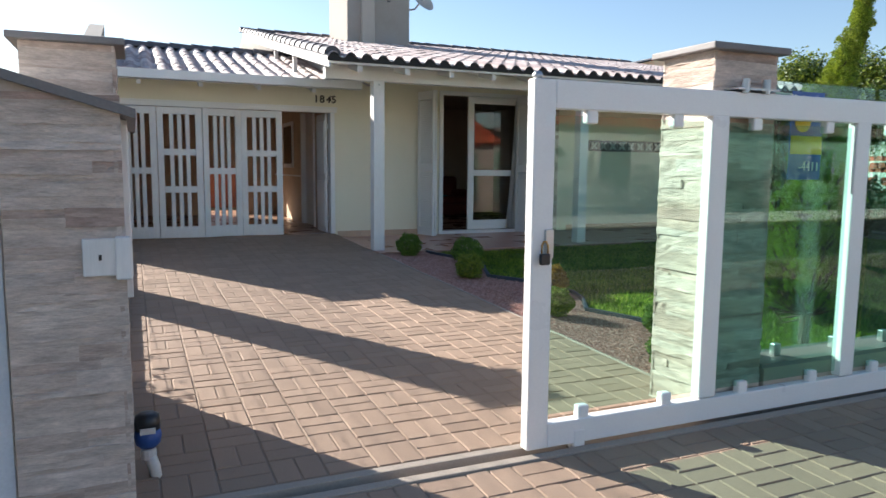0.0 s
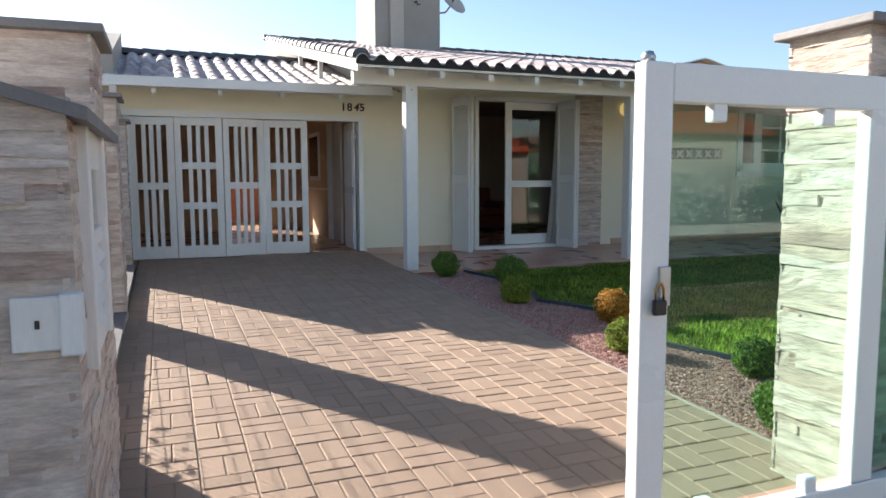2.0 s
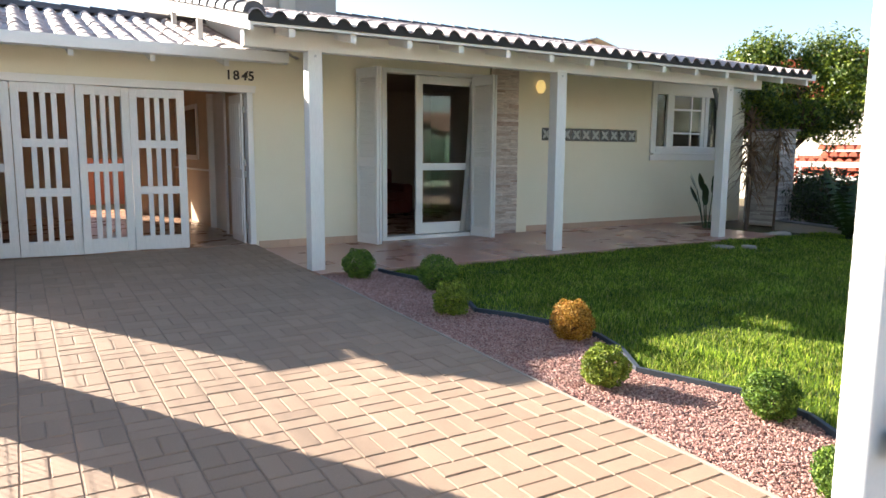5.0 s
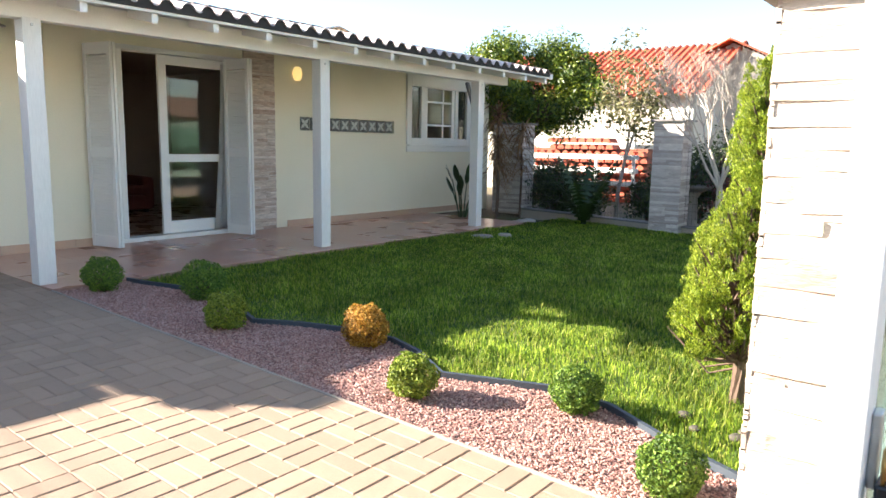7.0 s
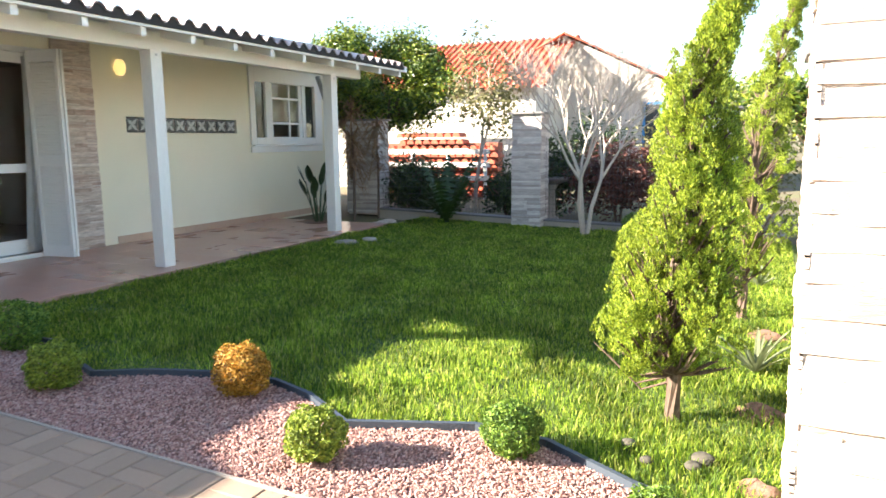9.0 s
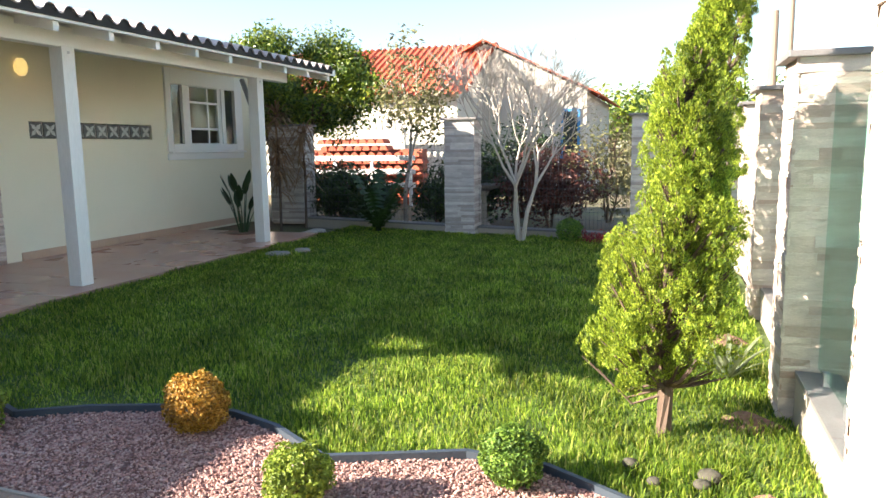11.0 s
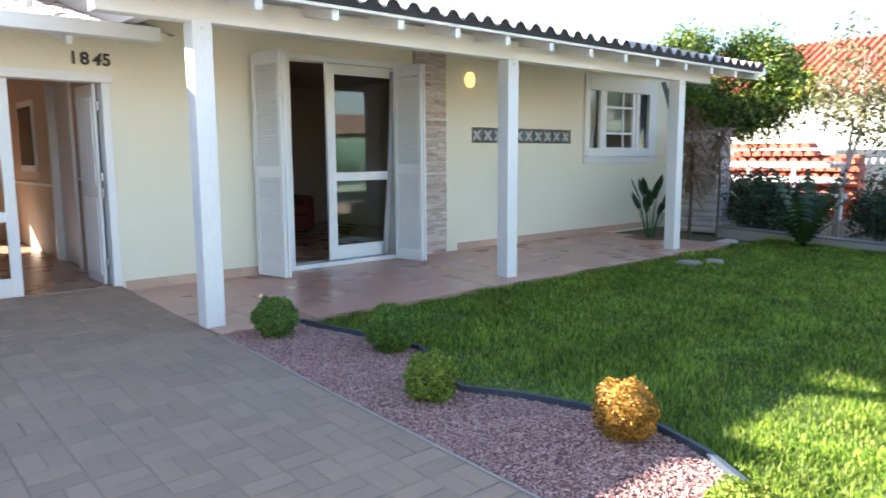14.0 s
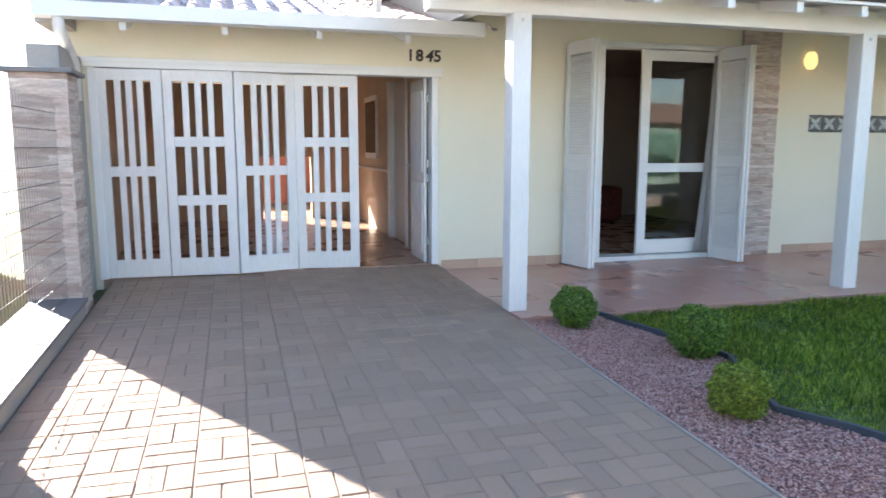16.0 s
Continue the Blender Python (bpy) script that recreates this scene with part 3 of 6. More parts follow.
for x in (3.13, 6.36, 9.58):
    post(x)
brace = thing("porch_brace", (9.66, 9.09, 2.22), "grey painted diagonal brace on the end post", "brace")
bm = box(-0.03, 0.03, -0.02, 0.02, 0, 0.44, m=pose(9.58, 9.11, 2.17, -20, 0, 0))
part("strut", bm, mat("grey_paint", (0.25, 0.27, 0.30), 0.5), brace)

# ---- carport roof ----
CY, CZ, CSL, CRY = 10.28, 2.70, 0.262, 13.1


def car_z(y):
    return CZ + CSL * (y - CY)


bm = prism([(-0.36, CY + 0.03), (3.28, CY + 0.03), (3.28, CRY), (-0.36, CRY)], lambda x, y: car_z(y) - 0.105, lambda x, y: car_z(y) - 0.075)
shell("ceiling_carport", bm, M_WHITE, "white boarded underside of the carport roof", "ceiling")
bm = prism([(-0.30, CRY), (3.28, CRY), (3.28, 17.3), (-0.30, 17.3)], lambda x, y: car_z(CRY) - 0.07 - 0.2 * (y - CRY), lambda x, y: car_z(CRY) - 0.03 - 0.2 * (y - CRY))
shell("ceiling_carport_back", bm, M_WHITE, "plain back slope of the carport roof", "ceiling")
gutter = thing("roof_gutter", (1.5, 10.25, 2.6), "white box gutter with downpipe on the carport eave", "gutter", kind="structure")
prof = [(10.20, 2.725), (10.20, 2.61), (10.30, 2.60), (10.30, 2.67), (10.29, 2.67), (10.29, 2.615), (10.212, 2.625), (10.212, 2.725)]
part("channel", extrude(prof, "x", -0.37, 3.28), M_WHITE, gutter)
part("downpipe", tube([(-0.20, 10.26, 2.62), (-0.20, 10.27, 2.53), (-0.19, 10.55, 2.38), (-0.19, 10.70, 2.30), (-0.19, 10.70, 2.0)], [0.045] * 5, 12), M_PVC, gutter, smooth=True)
for x in np.arange(0.25, 3.2, 0.78):
    part("rafter_end", prism([(x - 0.025, 10.31), (x + 0.025, 10.31), (x + 0.025, 10.94), (x - 0.025, 10.94)], lambda a, b: car_z(b) - 0.17, lambda a, b: car_z(b) - 0.106), M_WHITE, gutter)
bm = prism([(-0.42, 10.5), (-0.20, 10.5), (-0.20, CRY), (-0.42, CRY)], 2.6, lambda x, y: car_z(y) + 0.30)
shell("wall_parapet", bm, M_CONCRETE, "grey cement parapet closing the carport roof", "parapet")

# ---- water tower and dish ----
tower = thing("water_tower", (4.8, 14.6, 3.6), "tall weathered concrete water-tank tower behind the roof ridge", "tower")
part("shaft", box(4.15, 5.47, 14.0, 15.4, 3.0, 7.6, bevel=0.02), M_CONCRETE, tower)
part("pilaster", box(4.43, 4.70, 13.93, 14.0, 3.3, 7.6, bevel=0.015), mat("pale_render", (0.55, 0.50, 0.43), 0.9, vary=0.15), tower)
part("hook", tube([(4.95, 13.99, 4.85), (4.95, 13.9, 4.84), (4.97, 13.9, 4.78), (5.02, 13.92, 4.80)], [0.02] * 4, 6), M_WIRE, tower)
dish = thing("satellite_dish", (5.47, 14.4, 4.75), "pale grey satellite dish on a bracket of the tower", "dish")
bm = bmesh.new()
rows_ = [[bm.verts.new(Vector((r * math.cos(a), r * math.sin(a), r * r * 0.5))) for a in np.linspace(0, 2 * math.pi, 24, endpoint=False)] for r in (0.02, 0.12, 0.22, 0.30)]
for a, b in zip(rows_, rows_[1:]):
    for i in range(24):
        bm.faces.new((a[i], a[(i + 1) % 24], b[(i + 1) % 24], b[i]))
bm.faces.new(rows_[0][::-1])
bmesh.ops.solidify(bm, geom=bm.faces[:], thickness=0.012)
bm.transform(pose(5.80, 14.2, 4.95, 55, 10, 20))
part("reflector", bm, M_PVC, dish, smooth=True)
part("arm", tube([(5.47, 14.4, 4.75), (5.7, 14.3, 4.78), (5.80, 14.2, 4.93)], [0.02] * 3, 8), M_METAL, dish)
part("feed_horn", tube([(5.80, 14.16, 4.95), (5.75, 13.9, 5.10)], [0.012, 0.03], 8), M_BLACK, dish)

# ---- frame and leaves of the carport door ----
door_1 = thing("door_1", (1.5, FY, gz(FY)), "white frame of the folding carport door", "door frame", kind="structure")
GZ = gz(FY) + 0.006
part("jamb", box(GL - 0.02, GL + 0.05, FY - 0.03, FY + 0.14, GZ, GT - 0.03, bevel=0.004), M_WHITE, door_1)
part("jamb", box(GR - 0.05, GR + 0.02, FY - 0.03, FY + 0.14, GZ, GT - 0.03, bevel=0.004), M_WHITE, door_1)
part("lintel", box(GL - 0.05, GR + 0.05, FY - 0.045, FY + 0.14, GT - 0.03, GT + 0.02, bevel=0.004), M_WHITE, door_1)
part("architrave", box(GL - 0.07, GR + 0.07, FY - 0.02, FY, GT + 0.02, GT + 0.06, bevel=0.004), M_WHITE, door_1)


def slat_leaf(a, b, rows, group):
    """A door leaf of upright slats between rails, from a to b in plan."""
    a, b = Vector((*a, 0)), Vector((*b, 0))
    w = (b - a).length - 0.008
    m = Matrix.Translation(a) @ Matrix.Rotation(math.atan2(b.y - a.y, b.x - a.x), 4, "Z")
    z0, z1, st = GZ + 0.008, GT - 0.038, 0.085
    leaf = thing("folding_door_leaf", (a.x, a.y, z0), "white wooden folding door leaf with open upright slots", "door", group)

    def put(name, x0, x1, thick, p0, p1, bevel):
        part(name, box(x0, x1, -thick, thick, p0, p1, bevel=bevel, m=m), M_WORN, leaf)
    put("stile", 0.004, st, 0.02, z0, z1, 0.003)
    put("stile", w - st, w + 0.004, 0.02, z0, z1, 0.003)
    low, high = z0 + 0.165, z1 - 0.10
    put("rail", st, w - st, 0.017, z0, low, 0.002)
    put("rail", st, w - st, 0.017, high, z1, 0.002)
    for k in range(1, rows):
        c = low + (high - low) * k / rows
        put("rail", st, w - st, 0.017, c - 0.045, c + 0.045, 0.002)
    gap = (w - 2 * st) / 4
    for k in range(1, 4):
        c = st + gap * k
        put("slat", c - 0.027, c + 0.027, 0.012, low, high, 0.002)
    return leaf


LEAVES = [((-0.08, FY + 0.0), (0.47, FY - 0.03), 2), ((0.47, FY - 0.03), (1.08, FY - 0.07), 3), ((1.08, FY - 0.07), (1.64, FY + 0.06), 2), ((1.64, FY + 0.06), (2.24, FY - 0.01), 3)]
for a, b, n in LEAVES:
    slat_leaf(a, b, n, "leaves of the folding door")
for (a, b, n) in LEAVES[1:3]:
    bolt = thing("floor_bolt", (b[0], b[1] - 0.03, GZ), "thin metal drop bolt on the folding door", "bolt", "bolts of the folding door")
    part("rod", tube([(b[0], b[1] - 0.03, GZ), (b[0], b[1] - 0.03, GZ + 0.28)], [0.006, 0.006], 6), M_METAL, bolt)
open_leaf = thing("open_door_leaf", (2.955, FY + 0.08, GZ), "white panelled wooden leaf standing open inside the carport", "door")
bm = box(2.925, 2.955, FY + 0.08, FY + 0.64, GZ + 0.012, GT - 0.035, bevel=0.003)
part("panel", bm, M_WORN, open_leaf)
for k in range(5):
    y = FY + 0.12 + 0.1 * k
    for z0, z1 in ((GZ + 0.10, 1.25), (1.36, GT - 0.15)):
        part("board", box(2.912, 2.927, y, y + 0.085, z0, z1, bevel=0.004), M_WORN, open_leaf)
for z in (0.65, 1.3, 1.45, 2.1):
    part("hinge", box(2.948, 2.972, FY + 0.05, FY + 0.085, z - 0.04, z + 0.04, bevel=0.003), M_METAL, open_leaf)
part("handle", tube([(2.912, FY + 0.60, 1.42), (2.87, FY + 0.60, 1.42), (2.87, FY + 0.52, 1.42)], [0.008] * 3, 8), M_METAL, open_leaf)

# ---- house number ----
number = thing("house_number", (2.73, FY - 0.012, 2.458), "dark iron house number 1845 on the cream wall", "house number")
for i, ch in enumerate("1845"):
    cu = bpy.data.curves.new("digit", "FONT")
    cu.body, cu.size, cu.extrude, cu.offset, cu.shear = ch, 0.155, 0.006, 0.003, 0.25 if ch == "4" else 0.0
    ob = new("digit", cu)
    me = bpy.data.meshes.new_from_object(ob)
    bpy.data.objects.remove(ob)
    me.materials.append(M_IRON)
    d = new("digit", me)
    d.parent = number
    d.matrix_local = pose(0.092 * i, 0.0, 0.0, 90, 0, 0)

# ---- sliding door with louvred shutters ----
door_2 = thing("door_2", (5.5, FY, PZ), "white framed sliding glass door standing half open", "sliding door", kind="structure")
for nm, dims in (("frame", (DL, DL + 0.07, FY - 0.02, FY + 0.16, 0.41, DT - 0.06)), ("frame", (DR - 0.07, DR, FY - 0.02, FY + 0.16, 0.41, DT - 0.06)),
                 ("frame_head", (DL, DR, FY - 0.03, FY + 0.16, DT - 0.06, DT)), ("threshold", (DL - 0.02, DR + 0.02, FY - 0.05, FY + 0.17, 0.358, 0.41))):
    part(nm, box(*dims, bevel=0.004), M_WHITE, door_2)
sash = part("sash", box(5.39, 5.50, FY + 0.02, FY + 0.06, 0.42, DT - 0.065, bevel=0.003), M_WHITE, door_2)
part("stile", box(6.40, 6.49, FY + 0.02, FY + 0.06, 0.42, DT - 0.065, bevel=0.003), M_WHITE, door_2)
for z0, z1 in ((0.42, 0.58), (1.34, 1.44), (2.56, DT - 0.065)):
    part("rail", box(5.50, 6.40, FY + 0.023, FY + 0.057, z0, z1, bevel=0.003), M_WHITE, door_2)
for z0, z1 in ((0.58, 1.34), (1.44, 2.56)):
    p = part("pane", box(5.50, 6.40, FY + 0.038, FY + 0.044, z0, z1), M_GLASS, door_2)
    p.visible_shadow = False


def louvre_leaf(hinge, tip, label, group):
    a, b = Vector((*hinge, 0)), Vector((*tip, 0))
    w, z0, z1 = (b - a).length, 0.375, DT - 0.05
    m = Matrix.Translation(a) @ Matrix.Rotation(math.atan2(b.y - a.y, b.x - a.x), 4, "Z")
    leaf = thing("shutter_leaf", (a.x, a.y, z0), label, "shutter", group)
    for nm, x0, x1, th, p0, p1 in (("stile", 0, 0.05, 0.016, z0, z1), ("stile", w - 0.05, w, 0.016, z0, z1), ("rail", 0.05, w - 0.05, 0.014, z0, z0 + 0.13),
                                   ("rail", 0.05, w - 0.05, 0.014, z1 - 0.13, z1), ("rail", 0.05, w - 0.05, 0.014, 1.41, 1.53)):
        part(nm, box(x0, x1, -th, th, p0, p1, bevel=0.002, m=m), M_WHITE, leaf)
    first, z, start = None, z0 + 0.145, z0 + 0.145
    while z < z1 - 0.14:
        if not 1.42 < z < 1.52:
            if first is None:
                first = part("slat", box(0.05, w - 0.05, -0.019, 0.019, -0.0035, 0.0035, m=m @ pose(0, 0, z, 58, 0, 0)), M_WHITE, leaf).data
            else:
                ob = new("slat", first)
                ob.parent, ob.location = leaf, (0, 0, z - start)
        z += 0.030
    return leaf


SHUT = "white louvred shutter leaf folded open on the porch"
for hinge, tip in (((4.45, FY - 0.05), (4.545, FY - 0.48)), ((4.53, FY - 0.05), (4.585, FY - 0.48)), ((6.27, FY - 0.10), (6.34, FY - 0.53)), ((6.33, FY - 0.10), (6.385, FY - 0.53))):
    louvre_leaf(hinge, tip, SHUT, "shutters of the sliding door")

# ---- window ----
window_1 = thing("window_1", (11.02, FY, WB), "white painted casement window with small panes", "window", kind="structure")
part("window_sill", box(WL - 0.02, WR + 0.16, FY - 0.075, FY + 0.12, WB - 0.03, WB, bevel=0.006), M_WHITE, window_1)
part("apron", box(WL - 0.05, WR + 0.14, FY - 0.028, FY, WB - 0.13, WB - 0.03, bevel=0.004), M_WHITE, window_1)
fr = 0.075
for d in ((WL - 0.05, WL + fr, WB, WTP + 0.05), (WR - fr, WR + 0.14, WB, WTP + 0.05), (WL + fr, WR - fr, WB, 1.735), (WL + fr, WR - fr, 2.645, WTP + 0.05)):
    part("window_frame", box(d[0], d[1], FY - 0.035, FY + 0.10, d[2], d[3], bevel=0.005), M_WHITE, window_1)
cols = [WL + fr, WL + fr + 0.325, WR - fr - 0.325, WR - fr]
P0, P1 = 1.735, 2.645
for x in cols[1:3]:
    part("mullion", box(x - 0.05, x + 0.05, FY - 0.025, FY + 0.07, P0, P1, bevel=0.004), M_WHITE, window_1)
mid0, mid1 = cols[1] + 0.05, cols[2] - 0.05
for d in ((mid0, mid0 + 0.09, P0, P1), (mid1 - 0.09, mid1, P0, P1), (mid0 + 0.09, mid1 - 0.09, P0, P0 + 0.01), (mid0 + 0.09, mid1 - 0.09, P1 - 0.01, P1)):
    part("casement", box(d[0], d[1], FY - 0.01, FY + 0.045, d[2], d[3], bevel=0.003), M_WHITE, window_1)
bar = mid0 + 0.62 * (mid1 - mid0)
part("glazing_bar", box(bar - 0.018, bar + 0.018, FY, FY + 0.035, P0 + 0.01, P1 - 0.01, bevel=0.003), M_WHITE, window_1)
for k in (0.26, 0.73):
    z = P0 + 0.01 + k * (P1 - P0 - 0.02)
    part("glazing_bar", box(mid0 + 0.09, mid1 - 0.09, FY + 0.001, FY + 0.034, z - 0.018, z + 0.018, bevel=0.003), M_WHITE, window_1)
for x0, x1 in ((cols[0], cols[1] - 0.05), (mid0 + 0.09, mid1 - 0.09), (cols[2] + 0.05, cols[3])):
    p = part("pane", box(x0, x1, FY + 0.014, FY + 0.020, P0, P1), M_GLASS, window_1)
    p.visible_shadow = False
# near-black sheets added behind the side panes to make them dark
for x0, x1 in ((cols[0], cols[1] - 0.05), (cols[2] + 0.05, cols[3])):
    part("inner_shutter", box(x0, x1, FY + 0.024, FY + 0.034, P0, P1), mat("near_black_backing", (0.015, 0.017, 0.02), 0.9), window_1)

# ---- row of glass blocks ----
blocks = thing("glass_block_row", (8.7, FY, 1.80), "row of small patterned glass blocks set in the wall", "glass blocks", kind="structure")
nb = 10
for i in range(nb):
    x0 = 7.655 + 2.1 * i / nb
    one = bmesh.new()
    box(x0 + 0.006, x0 + 0.204, FY + 0.02, FY + 0.10, 1.807, 1.998, one, 0.01)
    b = part("glass_block", one, M_FROST, blocks)
    two = bmesh.new()
    for turn in (45, 135):
        petal = [(-0.105, 0), (-0.05, 0.026), (0.0, 0.012), (0.05, 0.026), (0.105, 0), (0.05, -0.026), (0.0, -0.012), (-0.05, -0.026)]
        ring = bmesh.new()
        prism(petal, 0.0, 0.006 if turn == 45 else 0.009, ring)
        ring.transform(pose(x0 + 0.105, FY + 0.0205, 1.902, 90, 0, 0) @ Matrix.Rotation(radians(turn), 4, "Z"))
        me = bpy.data.meshes.new("petal")
        ring.to_mesh(me)
        ring.free()
        two.from_mesh(me)
        bpy.data.meshes.remove(me)
    part("rosette", two, M_ROSETTE, blocks)
    three = box(x0 - 0.006, x0 + 0.006, FY + 0.03, FY + 0.10, 1.80, 2.005)
    part("joint", three, M_CEMENT, blocks)

# ---- wall lamp ----
lamp = thing("wall_lamp", (7.585, FY, 2.625), "lit oval wall lamp of warm white glass", "wall lamp")
one = lathe([(0.001, -0.105), (0.035, -0.10), (0.062, -0.06), (0.075, 0.0), (0.062, 0.06), (0.035, 0.10), (0.001, 0.105)], (0, 0, 0), 20)
one.transform(Matrix.Translation((7.585, FY - 0.035, 2.625)) @ Matrix.Diagonal((1.1, 0.85, 0.97, 1)))
part("shade", one, M_LAMP, lamp, smooth=True)
part("back_plate", box(7.535, 7.635, FY - 0.014, FY, 2.545, 2.705, bevel=0.006), M_WHITE, lamp)

# ---- inside the house ----
bulb = thing("ceiling_lamp", (4.99, 11.3, 2.83), "small lit ceiling lamp inside the living room", "lamp")
part("cord", tube([(4.99, 11.3, 2.85), (4.99, 11.3, 2.66)], [0.006, 0.006], 6), M_BLACK, bulb)
part("bulb", lathe([(0.001, -0.11), (0.04, -0.08), (0.05, -0.03), (0.03, 0.02), (0.015, 0.05)], (4.99, 11.3, 2.61), 14), M_BULB, bulb, smooth=True)
sofa = thing("sofa", (5.9, 14.3, 0.40), "dark red upholstered sofa with a teal throw", "sofa")
part("base", box(4.9, 6.9, 13.9, 14.8, 0.45, 0.70, bevel=0.04), M_SOFA, sofa)
part("backrest", box(4.9, 6.9, 14.65, 14.9, 0.6, 1.28, bevel=0.07), M_SOFA, sofa)
for x in (4.86, 6.74):
    part("armrest", box(x, x + 0.22, 13.9, 14.85, 0.45, 1.0, bevel=0.06), M_SOFA, sofa)
for x in (5.1, 6.0):
    part("seat_cushion", box(x, x + 0.85, 13.88, 14.65, 0.70, 0.86, bevel=0.05), M_SOFA, sofa)
for x in (4.95, 6.8):
    part("leg", box(x, x + 0.06, 13.95, 14.02, 0.40, 0.46), M_BLACK, sofa)
throw = thing("throw_blanket", (6.0, 14.2, 0.86), "teal throw blanket on the red sofa", "blanket")
part("cloth", box(5.6, 6.3, 13.87, 14.6, 0.865, 0.89, bevel=0.01), M_TEAL, throw)
doorway = thing("door_3", (5.9, 15.37, 0.4), "pale closed inner door in the dim living room", "door", kind="structure")
part("panel", box(4.6, 5.35, 15.36, 15.398, 0.4, 2.45, bevel=0.004), mat("pale_door", (0.35, 0.30, 0.25), 0.6), doorway)
curtain = thing("curtain", (6.43, FY + 0.2, 2.6), "sheer white curtain drawn to the side of the glass door", "curtain")
bm = bmesh.new()
cols_ = []
for i in range(33):
    s = i / 32
    ring = []
    for j in range(13):
        h = j / 12
        x = 6.50 - (0.23 + 0.16 * (1 - h) ** 1.5) * (1 - s)
        ring.append(bm.verts.new((x, FY - 0.025 + 0.016 * math.sin(s * 24 + h), 0.43 + 2.2 * h)))
    cols_.append(ring)
for a, b in zip(cols_, cols_[1:]):
    for j in range(12):
        bm.faces.new((a[j], b[j], b[j + 1], a[j + 1]))
bmesh.ops.solidify(bm, geom=bm.faces[:], thickness=0.002)
part("cloth", bm, M_CURTAIN, curtain, smooth=True)
# inside the carport
inner_win = thing("window_2", (3.04, 14.4, 1.5), "small white framed inner window of the carport", "window", kind="structure")
part("window_frame", box(3.02, 3.05, 14.0, 14.9, 1.45, 2.35, bevel=0.004), M_WHITE, inner_win)
part("pane", box(3.012, 3.021, 14.08, 14.82, 1.53, 2.27), M_DARKGLASS, inner_win)
rail_ = shell("trim_dado", box(3.03, 3.05, 13.2, 17.4, 1.28, 1.31), M_WHITE, "thin white dado strip in the carport", "trim")
inner_door = thing("door_4", (3.05, 12.75, 0.41), "white inner doorway between carport and house", "door", kind="structure")
for d in ((12.24, 12.31), (13.19, 13.26)):
    part("jamb", box(3.02, 3.21, d[0], d[1], 0.415, 2.45), M_WHITE, inner_door)
part("panel", box(3.10, 3.14, 12.31, 13.19, 0.415, 2.44), M_WORN, inner_door)


# ---- stone pillars ----
def strips(parent, face, u0, u1, z0, z1, d, material, single, h=0.034, name="stone_strip"):
    """Courses of split stone on a face ('x-','x+','y-','y+' at plane d), from u0 to u1. single: each strip an object of its own."""
    axis, sign = face[0], 1 if face[1] == "+" else -1
    verts, faces = [], []

    def lay(a, b, lo, hi):
        nonlocal verts, faces
        th = random.uniform(0.008, 0.017)
        n = 3
        front, back = [], []
        for k in range(n + 1):
            uu = a - 0.001 + (b - a + 0.002) * k / n
            for zz, s_ in ((lo, -1), (hi, 1)):
                wave = random.uniform(-0.001, 0.0045)
                front.append((uu, zz + s_ * wave, th + random.uniform(-0.005, 0.005)))
                back.append((uu, zz + s_ * wave, 0.0))
        pts_ = [(d + sign * q[2], q[0], q[1]) if axis == "x" else (q[0], d + sign * q[2], q[1]) for q in front + back]
        m_ = 2 * n + 2
        fs = [(0, 1, m_ + 1, m_), (m_ - 1, m_ - 2, 2 * m_ - 2, 2 * m_ - 1)]
        for k in range(0, 2 * n, 2):
            fs += [(k, k + 2, k + 3, k + 1), (k, m_ + k, m_ + k + 2, k + 2), (k + 1, k + 3, m_ + k + 3, m_ + k + 1)]
        if (axis == "x") != (sign > 0):
            fs = [f_[::-1] for f_ in fs]
        if single:
            soup(name, pts_, fs, material, parent, at=np.mean(pts_, axis=0))
        else:
            n0 = len(verts)
            verts += pts_
            faces += [tuple(n0 + i for i in f_) for f_ in fs]
    z = z0
    while z < z1 - 0.02:
        band = min(random.uniform(0.9, 2.0) * h, z1 - z)
        if z1 - z - band < 0.03:
            band = z1 - z
        u = u0
        while u < u1 - 0.01:
            ln = random.uniform(0.18, 0.6)
            if u + ln > u1 - 0.09:
                ln = u1 - u
            n = 2 if band > 0.068 else random.choice((1, 1, 2))
            cuts = [0.0] + sorted((i + random.uniform(-0.22, 0.22)) / n for i in range(1, n)) + [1.0]
            for c0, c1 in zip(cuts, cuts[1:]):
                lay(u, u + ln, z + band * c0, z + band * c1)
            u += ln
        z += band
    if not single:
        ob = soup(name + "s", verts, faces, material, parent, at=world_of(parent) if parent else (0, 0, 0))
        ob["kind"] = "stuff"


def cap(parent, x0, x1, y0, y1, z, over=0.06, t=0.035):
    part("coping", box(x0 - over, x1 + over, y0 - over, y1 + over, z, z + t, bevel=0.006), M_SLATE, parent, "grey slate coping slab")


def pillar(x, y, w, d, top, label, faces, single, material, cap_on=True, group="pillars of the fence"):
    z0 = gz(y) - 0.05
    p = thing("stone_pillar", (x + w / 2, y + d / 2, z0), label, "pillar", group)
    part("core", box(x, x + w, y, y + d, z0, top), M_CORE, p)
    for f_ in faces:
        lo, hi, dd = (y, y + d, x if f_[1] == "-" else x + w) if f_[0] == "x" else (x, x + w, y if f_[1] == "-" else y + d)
        strips(p, f_, lo - 0.012, hi + 0.012, z0 + 0.03, top, dd, material, single)
    if cap_on:
        cap(p, x, x + w, y, y + d, top)
    return p


